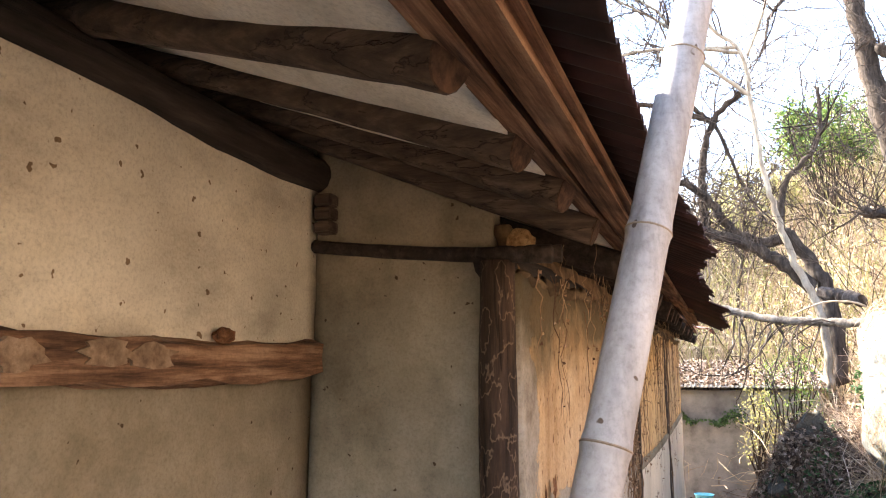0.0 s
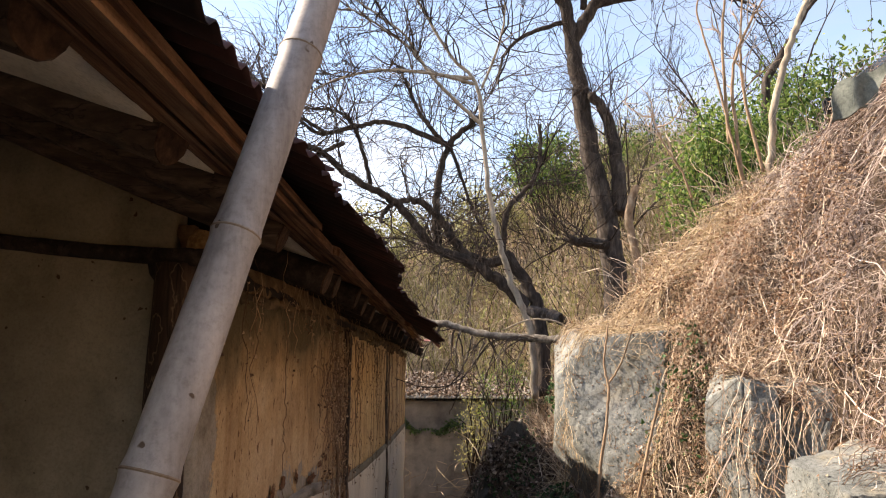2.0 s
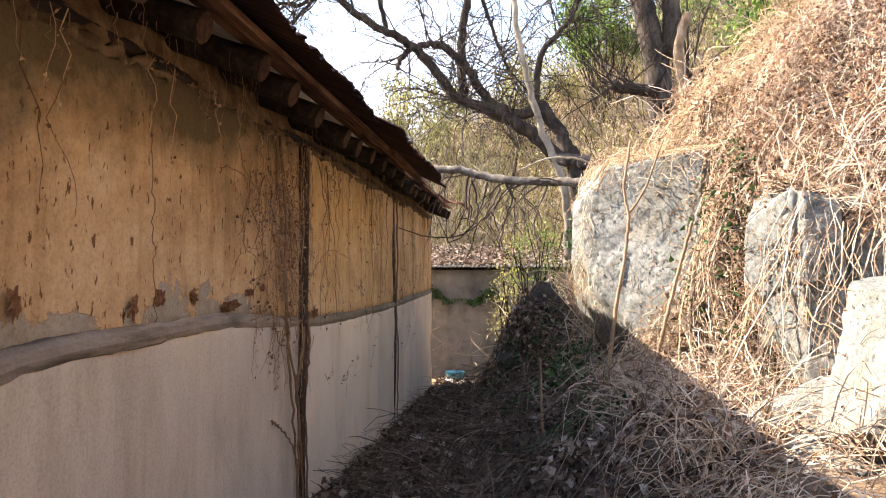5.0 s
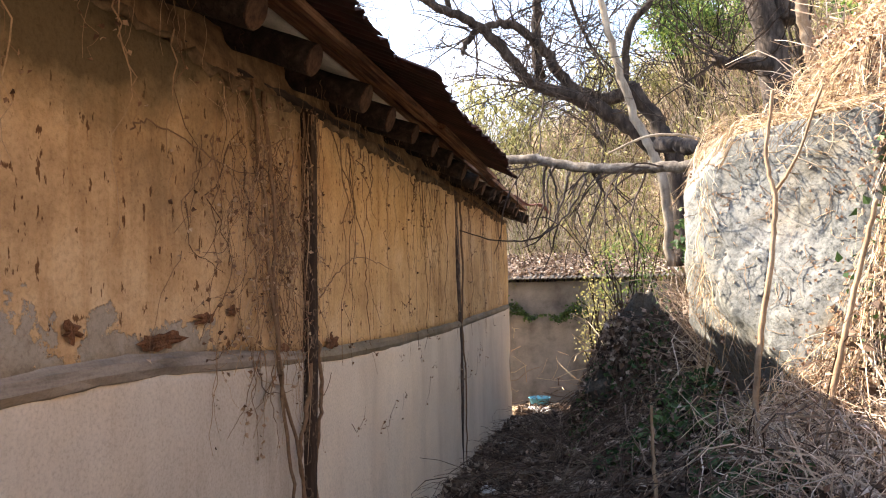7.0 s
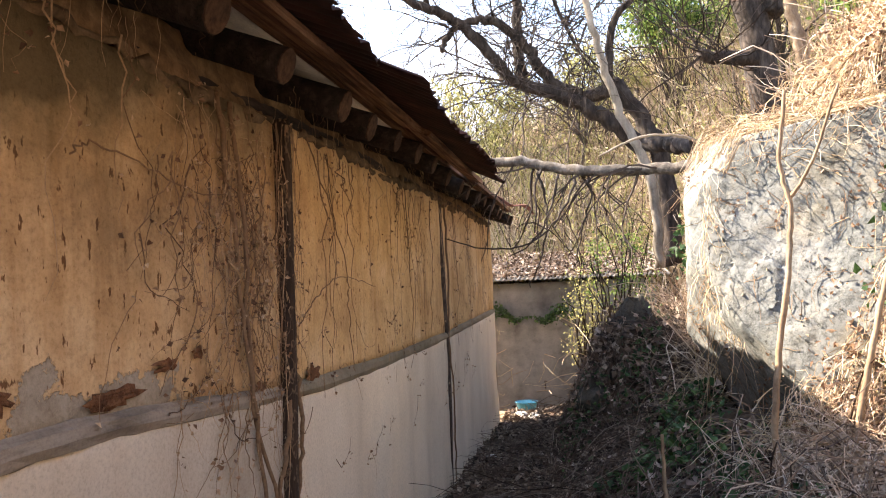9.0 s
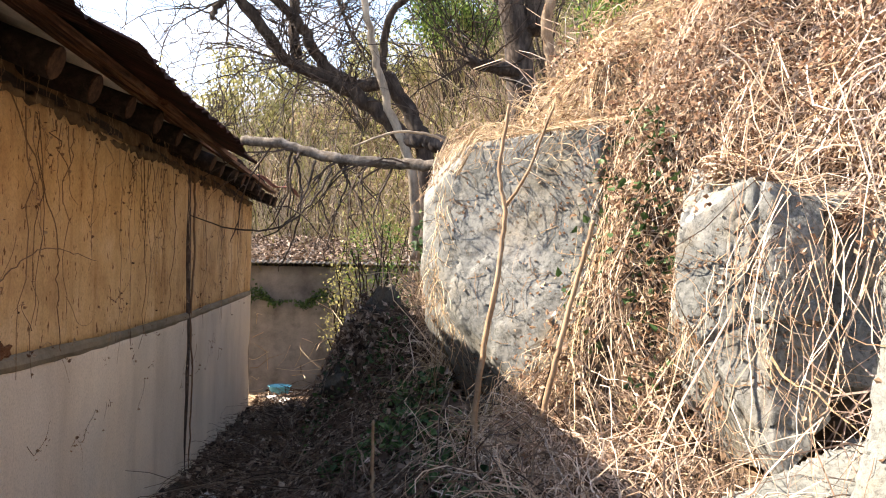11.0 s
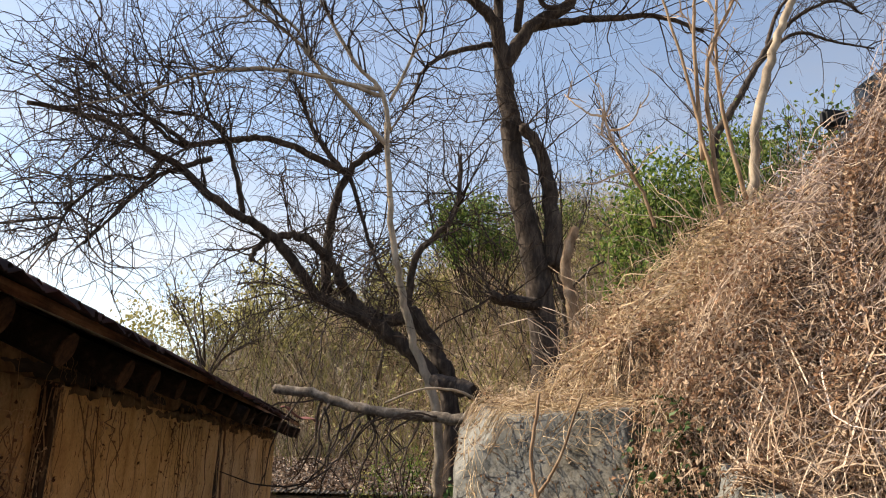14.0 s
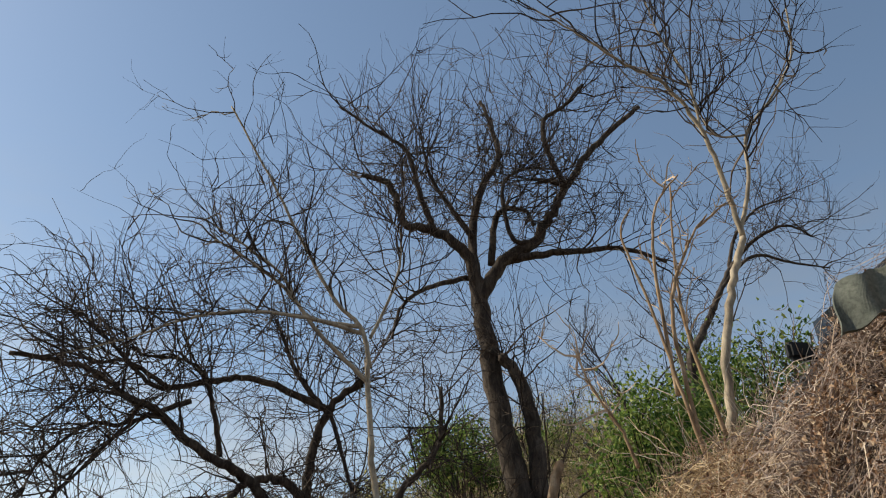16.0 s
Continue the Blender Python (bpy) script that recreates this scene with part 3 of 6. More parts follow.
# ---- rocks ----
FACES = {  # flat faces along which the boulders have split: heart, then a point and the outward normal of each face
    3: ((2.05, 7.60, 0.9), [((1.20, 7.06, 1.0), (-0.74, -0.66, 0.12)), ((1.66, 6.77, 1.0), (-0.52, -0.83, 0.20)), ((1.17, 7.45, 1.0), (-0.89, -0.05, -0.45)), ((1.40, 6.98, 0.62), (-0.80, -0.42, -0.42)),
                            ((1.42, 6.90, 0.10), (-0.55, -0.62, -0.56)), ((1.60, 7.00, 1.84), (-0.16, -0.12, 0.98)), ((1.12, 7.50, 1.2), (-0.99, 0.12, 0.02)), ((1.20, 7.25, 1.62), (-0.80, -0.05, 0.60)),
                            ((1.42, 6.92, 1.62), (-0.45, -0.72, 0.53)), ((1.98, 6.66, 1.0), (0.62, -0.78, 0.1)), ((1.8, 6.7, -0.2), (-0.3, -0.75, -0.6)), ((3.1, 7.6, 1.0), (1, 0, 0)), ((2, 8.7, 1), (0, 1, 0)), ((2, 7.6, -0.5), (0, 0, -1))]),
    21: ((2.38, 5.85, 0.98), [((2.03, 5.90, 1.25), (-0.88, 0.45, 0.10)), ((2.06, 5.72, 1.1), (-0.72, -0.68, 0.05)), ((2.22, 5.54, 1.0), (-0.30, -0.95, 0.06)), ((2.09, 5.75, 0.78), (-0.90, 0.05, -0.42)),
                              ((2.27, 5.58, 0.38), (-0.35, -0.45, -0.82)), ((2.30, 5.8, 1.50), (0.18, -0.18, 0.96)), ((2.08, 5.85, 1.40), (-0.66, -0.05, 0.75)), ((2.44, 5.55, 1.0), (0.86, -0.48, 0.05)),
                              ((2.40, 5.6, 0.55), (0.70, -0.2, -0.68)), ((2.9, 6, 1), (1, 0, 0)), ((2.4, 6.35, 1), (0, 1, 0))]),
    5: ((2.72, 4.62, 0.55), [((2.20, 4.60, 0.85), (-0.95, -0.2, 0.22)), ((2.25, 4.38, 0.6), (-0.66, -0.74, -0.10)), ((2.45, 4.25, 0.5), (-0.15, -0.98, 0.10)), ((2.3, 4.6, 0.93), (-0.10, -0.20, 0.97)), ((2.3, 5.0, 0.7), (-0.5, 0.85, 0.1)),
                             ((2.24, 4.5, 0.30), (-0.55, -0.35, -0.75)), ((3.6, 4.7, 0.6), (1, 0, 0)), ((2.7, 4.6, 0.0), (0, 0, -1))]),
    11: ((2.25, 5.05, 0.28), [((1.84, 5.0, 0.22), (-0.92, -0.3, 0.25)), ((2.05, 4.70, 0.22), (-0.35, -0.92, -0.16)), ((2.1, 5.0, 0.28), (-0.30, -0.28, 0.91)), ((2.55, 4.75, 0.3), (0.7, -0.7, 0.1)), ((2.2, 5.45, 0.3), (-0.1, 0.99, 0)),
                              ((2.1, 4.9, 0.0), (-0.2, -0.5, -0.84)), ((2.8, 5.0, 0.3), (1, 0, 0))]),
    14: ((2.80, 5.70, 1.05), [((2.50, 5.55, 1.1), (-0.85, -0.52, 0.06)), ((2.62, 5.38, 1.0), (-0.35, -0.93, 0.10)), ((2.7, 5.6, 1.44), (-0.15, -0.15, 0.97)), ((2.55, 5.5, 0.72), (-0.4, -0.5, -0.77)), ((3.2, 5.6, 1.0), (1, 0, 0)), ((2.8, 6.1, 1.0), (0, 1, 0)),
                              ((2.95, 5.36, 1.0), (0.3, -0.95, 0))])}


def rock_thing(c, half, seed, label, material=None, fine=6):
    rng = np.random.default_rng(seed)
    bm = bmesh.new()
    bmesh.ops.create_icosphere(bm, subdivisions=fine, radius=1)
    off = Vector(rng.uniform(-50, 50, 3))
    split = seed in FACES
    if split:
        c, faces = FACES[seed]
        half = (1, 1, 1)
        planes = np.array([n for p, n in faces], float)
        planes /= np.linalg.norm(planes, axis=1, keepdims=True)
        dist = ((np.array([p for p, n in faces]) - np.array(c)) * planes).sum(1)
    else:
        planes = rng.normal(size=(24, 3))
        planes /= np.linalg.norm(planes, axis=1, keepdims=True)
        dist = rng.uniform(0.70, 0.98, 24)
    size = 1.0 if split else sum(half) / 3
    # chips: tilted flakes with a step between them, at three sizes
    CHIPS = ((2.4, 0.018, 0.024), (6.5, 0.010, 0.012)) if seed != 3 else ((1.7, 0.012, 0.014), (5.5, 0.007, 0.007))
    for v in bm.verts:
        d = np.array(v.co)
        k = planes @ d
        r = np.min(np.where(k > 0.05, dist / np.maximum(k, 0.05), 9))
        r = min(r, 1.6 if split else 1.15)
        p = Vector(d * r)
        q = (p * size + off)
        n = 0.010 * noise.fractal(q * 2.6, 0.9, 2.0, 6) + 0.005 * noise.fractal(q * 18, 0.8, 2.0, 4)
        for sc, tilt, stair in CHIPS:
            w = Vector((q.x, q.y, q.z * 0.7)) * sc + noise.noise_vector(q * sc * 0.8) * 0.15
            near, cells = noise.voronoi(w)
            n += tilt * noise.noise_vector(cells[0] * 3.7).dot(w - cells[0]) * 1.6 + stair * noise.noise(cells[0] * 5.3) * 1.4
            n -= stair * 0.5 * max(0.0, 1 - (near[1] - near[0]) / 0.05)
        p += Vector(d) * n / size
        v.co = (c[0] + p.x * half[0], c[1] + p.y * half[1], c[2] + p.z * half[2])
    ob = part("boulder", bm, material or M_ROCK, smooth=True)
    ob.data.set_sharp_from_angle(angle=radians(38))
    return tagged(ob, label, "boulder", "boulders in the bank")


rock_labels = ["huge grey weathered boulder jutting from the bank", "angular pale grey boulder under dry vines",
               "large pale grey boulder low on the bank", "flat grey slab of rock at the bank's foot",
               "pale grey boulder half hidden by dead vines", "small grey boulder in the leaf litter"]
boulders = [rock_thing(c, h, s, lab, fine=7 if s in (3, 21) else 6) for (c, h, s), lab in zip(ROCKS, rock_labels)]
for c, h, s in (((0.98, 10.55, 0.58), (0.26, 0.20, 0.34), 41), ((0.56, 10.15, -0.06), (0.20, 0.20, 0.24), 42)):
    rock_thing(c, h, s, "dark shaded rough stone on the mound by the shed", M_SHADEROCK, 5)


# ---- house ----
Y0, Y1, Y2, Y3 = 2.88, 5.86, 9.30, 12.75      # the posts along the ochre wall
WALL_TOP, LANE_END = 1.82, 12.95


def wall_x(y):
    return -0.667 - 0.03 * max(0.0, 6.0 - y)


def base_z(y):
    return float(-0.1 - 0.055 * y) - 0.62


def band_z(y):
    """Height of the crooked rail between wash and whitewash."""
    return float(np.interp(y, (2.75, 3.05, 3.3, 3.6, 4.1, 4.5, 4.8, 5.25, 5.7, 6.2, 7.2, 9.2, 12.8), (0.705, 0.75, 0.785, 0.80, 0.80, 0.81, 0.80, 0.768, 0.73, 0.70, 0.672, 0.66, 0.70)))


house = empty("old_farmhouse", -2.5, 6.0, -0.4)
tagged(house, "old mud-walled farmhouse with ochre plaster and rusty tin roof", "house")

for y0, y1 in ((Y0, Y1), (Y1, Y2), (Y2, Y3)):
    nu = int((y1 - y0) * 14)

    def upper(u, v, y0=y0, y1=y1):
        y = y0 + (y1 - y0) * u
        zb = band_z(y) + 0.02
        z = zb + (WALL_TOP - zb) * v
        return Vector((wall_x(y) + 0.012 * lump((y, z, 1.0), 1.6) + 0.004 * lump((y, z, 5), 9), y, z))

    def lower(u, v, y0=y0, y1=y1):
        y = y0 + (y1 - y0) * u
        z = base_z(y) + (band_z(y) + 0.02 - base_z(y)) * v
        return Vector((wall_x(y) + 0.012 + 0.015 * lump((y, z, 3.0), 1.3) + 0.003 * lump((y, z, 5), 9), y, z))

    # far bays take the copies brightened for bounced light
    part("wall_panel", slab(upper, nu, 20, (-0.14, 0, 0)), M_OCHRE if y0 < 5 else M_OCHRE_FARLIT, house, "flaking ochre plaster panel", True)
    part("wall_panel", slab(lower, nu, 20, (-0.16, 0, 0)), M_WHITE if y0 < 5 else M_WHITE_FARLIT, house, "dingy whitewashed lower panel", True)

# crooked rail, half buried in the plaster
for y0, y1, r0, r1, m in ((2.78, 5.8, 0.055, 0.035, M_GREYWOOD), (5.9, 12.7, 0.040, 0.038, M_GREYPL)):
    ys = np.linspace(y0, y1, 40)
    bm = bmesh.new()
    tube_into(bm, [(wall_x(y) - 0.012, y, band_z(y)) for y in ys], [r0 + (r1 - r0) * i / 39 for i in range(40)], 10, 0.10, np.random.default_rng(4))
    part("wall_rail", bm, m, house, "grey weathered crooked rail" if r0 > 0.04 else "rough mortar band")


def post(x, y, z0, z1, r, m, label, seed):
    rng = np.random.default_rng(seed)
    zs = np.linspace(z0, z1, 26)
    bm = bmesh.new()
    tube_into(bm, [(x + 0.008 * math.sin(z * 2.1 + seed), y + 0.012 * math.sin(z * 1.7 + seed), z) for z in zs],
              [r * (1 + 0.05 * math.sin(5 * z + seed)) for z in zs], 16, 0.025, rng)
    return part("post", bm, m, house, label, True)


post(-0.835, 2.83, -0.55, 1.86, 0.072, M_POST, "dark peeled log corner post", 2)
post(wall_x(Y1) - 0.005, Y1, -0.9, 1.82, 0.05, M_POST, "log post overgrown with vines", 5)
post(wall_x(Y2) - 0.02, Y2, -0.9, 1.84, 0.045, M_RAFTER, "thin blackened post", 7)
post(wall_x(Y3) - 0.03, Y3 - 0.02, -1.0, 1.84, 0.035, M_GREYWOOD, "pale corner post", 9)

# gable end and hidden walls that close the house
for gy0 in (-4.14, Y3 + 0.01):
    bm = bmesh.new()
    ends = [[bm.verts.new((x, y, z)) for x, z in ((-6.1, 1.80), (-0.72, 1.80), (-0.72, 2.10), (-3.25, 3.20), (-6.1, 1.95))] for y in (gy0, gy0 + 0.12)]
    bm.faces.new(ends[0])
    bm.faces.new(ends[1][::-1])
    for k in range(5):
        bm.faces.new((ends[0][k], ends[0][(k + 1) % 5], ends[1][(k + 1) % 5], ends[1][k]))
    part("gable", bm, M_GREYPL, house)
bm = bmesh.new()
box(bm, -6.0, -0.70, Y3, Y3 + 0.14, -1.3, 1.79)
part("wall_panel", bm, M_OCHRE, house)
bm = bmesh.new()
box(bm, -6.14, -6.0, -4.0, Y3 + 0.14, -1.0, 1.9)
part("wall_panel", bm, M_GREYPL, house)
bm = bmesh.new()
box(bm, -6.0, -1.72, -4.14, -4.0, -0.6, 2.3)
part("wall_panel", bm, M_GREYPL, house)


# recessed porch: cream wall, grey side panel
def cream_up(u, v):
    y, z = -4.0 + 6.9 * u, 1.52 + 0.78 * v
    return Vector((-1.675 + 0.03 * lump((y, z, 2), 0.9) + 0.006 * lump((y, z, 7), 5), y, z))


def cream_low(u, v):
    y, z = -4.0 + 6.9 * u, -0.5 + 1.94 * v
    return Vector((-1.69 + 0.012 * lump((y, z, 9), 1.2) + 0.003 * lump((y, z, 7), 6), y, z))


def side_panel(u, v):
    x, z = -1.69 + 0.80 * u, -0.5 + 2.95 * v
    return Vector((x, 2.90 + 0.012 * lump((x, z, 4), 2.0) + 0.003 * lump((x, z, 7), 8), z))


part("wall_panel", slab(cream_up, 90, 14, (-0.15, 0, 0)), M_CREAM, house, "smooth cream lime plaster", True)
part("wall_panel", slab(cream_low, 60, 14, (-0.15, 0, 0)), M_GREYPL, house, "bare grey-brown mud plaster", True)
part("wall_panel", slab(side_panel, 16, 40, (0, 0.15, 0)), M_GREYPL, house, "bare grey mud plaster", True)
bm = bmesh.new()
ys = np.linspace(-4, 2.88, 46)
rng = np.random.default_rng(6)
box_beam = [bm.verts.new((x + 0.006 * rng.normal(), y, z + 0.022 * math.sin(y * 2.3) * (1 if z > 1.5 else 0.6) + 0.008 * rng.normal()))
            for y in ys for x, z in ((-1.70, 1.415), (-1.632, 1.42), (-1.625, 1.49), (-1.635, 1.555), (-1.70, 1.565))]
for i in range(45):
    for k in range(5):
        bm.faces.new([box_beam[i * 5 + k], box_beam[i * 5 + (k + 1) % 5], box_beam[i * 5 + 5 + (k + 1) % 5], box_beam[i * 5 + 5 + k]])
part("wall_beam", bm, M_BEAM, house, "split brown beam with knots and plaster remains")

# wall plate over the cream wall and the one over the ochre wall
bm = bmesh.new()
ys = np.linspace(-4.2, 3.0, 40)
tube_into(bm, [(-1.70, y, 2.315 + 0.02 * math.sin(1.7 * y)) for y in ys], [0.078 + 0.006 * math.sin(3 * y) for y in ys], 12, 0.04)
part("wall_plate", bm, M_PLATE, house, "smoke-blackened log plate", True)
bm = bmesh.new()
ys = np.linspace(2.80, LANE_END, 50)
tube_into(bm, [(wall_x(y) - 0.10, y, 1.86 + 0.012 * math.sin(1.9 * y)) for y in ys], [0.066 + 0.006 * math.sin(2.3 * y) for y in ys], 12, 0.04)
part("wall_plate", bm, M_PLATE, house, "blackened log plate above the ochre wall", True)
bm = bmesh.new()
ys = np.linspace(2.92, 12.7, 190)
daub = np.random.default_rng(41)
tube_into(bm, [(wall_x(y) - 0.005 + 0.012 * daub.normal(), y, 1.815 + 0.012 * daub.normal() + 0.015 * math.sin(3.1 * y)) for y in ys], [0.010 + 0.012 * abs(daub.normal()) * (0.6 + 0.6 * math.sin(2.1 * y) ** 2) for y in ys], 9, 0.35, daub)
part("daub_roll", bm, M_DARKMUD, house, "lumpy mud daub under the eave", True)
M_EAVEMUD = mat("yellow_eave_mud", [(0.06, 0.038, 0.022), (0.17, 0.105, 0.056), (0.32, 0.205, 0.11)], 7, 0.96, 0.9, 0.015, big=2.4, stain=0.35)


def eave_daub(u, v):
    y = 2.95 + 9.75 * u
    return Vector((wall_x(y) - 0.02 - 0.06 * v + 0.022 * lump((y, v * 0.3, 2.0), 2.6) + 0.014 * lump((y, v, 5.0), 9.0), y, 1.79 + 0.24 * v))


part("daub", slab(eave_daub, 260, 8, (-0.06, 0, 0)), M_EAVEMUD, house, "crumbling yellow mud daub between rafters", True)
# unseen pale slab, added to bounce light up to the porch ceiling
bm = slab(lambda u, v: Vector((-1.68 + 1.06 * v, -4.0 + 6.78 * u, 0.06 + 0.012 * lump((u * 7, v, 1), 3))), 60, 10, (0, 0, -0.6))
tagged(part("porch_bounce_slab", bm, M_CREAM, None, smooth=True), "unseen pale slab added to bounce light into the porch", "floor", kind="structure")
# lintel and blocks of the side panel
bm = bmesh.new()
xs = np.linspace(-1.68, -0.60, 18)
tube_into(bm, [(x, 2.88, 1.975 - 0.06 * (x + 1.68) - 0.03 * math.sin((x + 1.68) * 2.2)) for x in xs], [0.028 + 0.006 * (i / 17) ** 2 for i in range(18)], 10, 0.06)
part("lintel", bm, M_PLATE, house, "thin bent lintel log", True)
bm = bmesh.new()
tube_into(bm, [(-0.92, 2.82, 1.90), (-0.86, 2.81, 1.89), (-0.78, 2.80, 1.885), (-0.62, 2.79, 1.875)], [0.022, 0.027, 0.034, 0.036], 12, 0.03)
part("tie_beam_end", bm, M_PLATE, house, "round end of a tie beam", True)
for z in (2.05, 2.11, 2.17):
    bm = bmesh.new()
    box(bm, -1.66, -1.58, 2.83, 2.91, z - 0.026, z + 0.026, 0.006)
    part("block", bm, M_RAFTER, house)
bm = bmesh.new()
box(bm, -1.68, -0.90, 2.865, 2.93, 0.66, 0.76, 0.01)
part("sill_beam", bm, M_RAFTER, house, "dark low sill beam")

# rafters
RAFTERS = [(-0.9, -1.0), (-0.35, -0.5), (0.2, 0.0), (0.72, 0.5), (1.10, 0.80), (1.56, 1.27), (2.0, 1.83), (2.42, 2.24), (2.78, 2.82)]
RAFTERS += [(y, y + 0.02 * math.sin(y * 9)) for y in np.arange(3.36, 13.0, 0.505)]
rng = np.random.default_rng(12)
for i, (ya, yb) in enumerate(RAFTERS):
    end_x = -0.52 + 0.05 * rng.random() + (0.06 if yb > 2.1 else 0.0) + (0.03 if yb > 3 else 0.0)
    r = (0.068 if yb < 3 else 0.062) * rng.uniform(0.9, 1.08)
    n = 18
    path = []
    for k in range(n):
        f = k / (n - 1)
        x = -2.1 + (end_x + 2.1) * f
        y = ya + (yb - ya) * max(0, (x + 1.68) / (end_x + 1.68))
        z = (2.00 if yb < 3 else 1.925) + (-0.5 - x) * 0.375 + 0.02 * math.sin(3 * f + i)
        path.append((x, y, z))
    bm = bmesh.new()
    tube_into(bm, path, [r * (0.82 + 0.22 * k / (n - 1)) for k in range(n)], 14, 0.03, rng)
    # rafters past the porch get near-black wood, eave shade put into the colour
    raf = part("rafter", bm, M_RAFTER if yb < 2.9 else M_PLATE, house, "dark round rafter log", True)
    p, q = np.array(path[-1]), np.array(path[-1]) - np.array(path[-2])
    q = q / np.linalg.norm(q)
    bm = bmesh.new()
    tube_into(bm, [p - q * 0.004, p + q * 0.004], [r * 1.03, r * 0.985], 14, 0.02, rng)
    part("rafter_end", bm, M_RAFEND, raf, "sawn brown log end")

# mud plaster between the rafters
bm = slab(lambda u, v: Vector((-2.6 + 2.09 * v, -4.2 + 17.1 * u, 2.03 + (0.51 + 2.6 - 2.09 * v - 1.02) * 0.375 + 0.012 * lump((u * 17, v * 2, 3), 2.2) - 0.012 * math.cos(2 * math.pi * ((-4.2 + 17.2 * u) / 0.46)))), 240, 10, (0.0, 0, 0.025))
tagged(part("ceiling", bm, M_CEIL, None, smooth=True), "lumpy whitish plaster between the rafters", "ceiling", kind="structure")

# battens along the eave
def roof_z(x):
    return 1.90 + (-0.08 - x) * 0.435


for x0, x1, h, ya, yb, off in ((-0.505, -0.415, 0.03, -4.2, 12.9, 0.062), (-0.405, -0.315, 0.035, -4.2, 3.05, 0.066), (-0.40, -0.29, 0.035, 3.06, 6.9, 0.060),
                              (-0.37, -0.25, 0.035, 6.92, 9.1, 0.062), (-0.42, -0.34, 0.035, 9.12, 12.6, 0.06), (-0.312, -0.272, 0.022, -4.2, 2.6, 0.045)):
    bm = bmesh.new()
    n = 24
    for k in range(n + 1):
        y = ya + (yb - ya) * k / n
        w = 0.010 * math.sin(y * 0.9 + x0 * 30)
        for x, zz in ((x0, 0), (x1, 0), (x1, h), (x0, h)):
            bm.verts.new((x + w, y, roof_z(x + w) - off + zz + 0.005 * math.sin(1.3 * y)))
    bm.verts.ensure_lookup_table()
    for k in range(n):
        for e in range(4):
            bm.faces.new([bm.verts[4 * k + e], bm.verts[4 * k + (e + 1) % 4], bm.verts[4 * k + 4 + (e + 1) % 4], bm.verts[4 * k + 4 + e]])
    bm.faces.new(bm.verts[0:4])
    bm.faces.new(bm.verts[-4:])
    part("batten", bm, M_BATTEN, house, "red-brown sawn eave batten")


# tin roof, sheet by sheet; its edge is bent in where the pole leans on it
def calm(y):
    return 1.0 - max(0.0, min(1.0, (0.55 - abs(y - 1.22)) / 0.12))


def tin_sheet(ya, yb, edge_x, drop, seed, label, flare=0.0):
    rng = np.random.default_rng(seed)
    per = 0.076
    n = int((yb - ya) / per * 6)
    xs = np.concatenate([np.linspace(0, 0.25, 6), np.linspace(0.45, 3.2, 8)])
    jag = rng.uniform(-0.022, 0.018, n + 1)
    wide = [0.03 * math.sin(k * 0.045 + seed) + 0.015 * math.sin(k * 0.013) for k in range(n + 1)]
    verts, faces = [], []
    for k in range(n + 1):
        y = ya + (yb - ya) * k / n
        for j, s in enumerate(xs):
            x = edge_x - max(0.0, 0.045 * min(1.0, (2.9 - y) / 1.2)) - s + ((wide[k] + (jag[k // 3 * 3 if k // 3 * 3 <= n else n])) * calm(y) - 0.035 * (1 - calm(y))) * (1 if j == 0 else 0)
            z = roof_z(x) - drop + 0.011 * math.sin(2 * math.pi * (y - ya) / per) + 0.012 * math.sin(y * 1.1 + seed) - (flare * max(0, 0.25 - s) if s < 0.25 else 0)
            verts.append((x, y, z))
    m = len(xs)
    for k in range(n):
        for j in range(m - 1):
            faces.append((k * m + j, (k + 1) * m + j, (k + 1) * m + j + 1, k * m + j + 1))
    ob = adopt(new("roof_sheet", mesh_np("roof_sheet", verts, faces, M_TIN, True)), house)
    sol = ob.modifiers.new("thickness", "SOLIDIFY")
    sol.thickness = 0.002
    return tagged(ob, label)


tin_sheet(-4.4, 0.55, -0.10, -0.012, 3, "rusty corrugated tin sheet with ragged edge")
tin_sheet(0.45, 5.6, -0.09, 0.0, 5, "rusty corrugated tin sheet with ragged edge")
tin_sheet(5.5, 8.5, 0.0, 0.014, 8, "sagging rusty corrugated tin sheet", 0.05)
tin_sheet(8.4, 12.98, -0.40, 0.0, 9, "rusty corrugated tin sheet with ragged edge", 0.03)
bm = slab(lambda u, v: Vector((-3.25 - 3.2 * v, -4.4 + 17.38 * u, 3.27 - 1.4 * v)), 10, 4, (0, 0, -0.05))
part("roof_slope", bm, M_TIN, house, "rear slope of rusty tin")

# ---- bamboo pole ----
pole = empty("bamboo_pole", -0.48, 0.70, -0.14)
tagged(pole, "weathered grey bamboo pole leaning against the eave", "bamboo pole")
pa, pb = np.array([-0.448, 0.755, 0.12]), np.array([-0.013, 1.393, 2.32])
pd = (pb - pa)
NODES = [0.003, 0.142, 0.281, 0.4205, 0.5605, 0.70, 0.838, 0.976, 1.11]
fs = sorted(set(np.round(np.concatenate([np.linspace(-0.19, 1.16, 68), *[[q - 0.008, q - 0.003, q, q + 0.003, q + 0.008] for q in NODES]]), 4)))
bm = bmesh.new()
tube_into(bm, [pa + pd * f for f in fs], [0.038 - 0.008 * f + 0.003 * max(0, 1 - min(abs(f - q) for q in NODES) / 0.006) for f in fs], 20)
part("culm", bm, M_BAMBOO, pole, smooth=True)
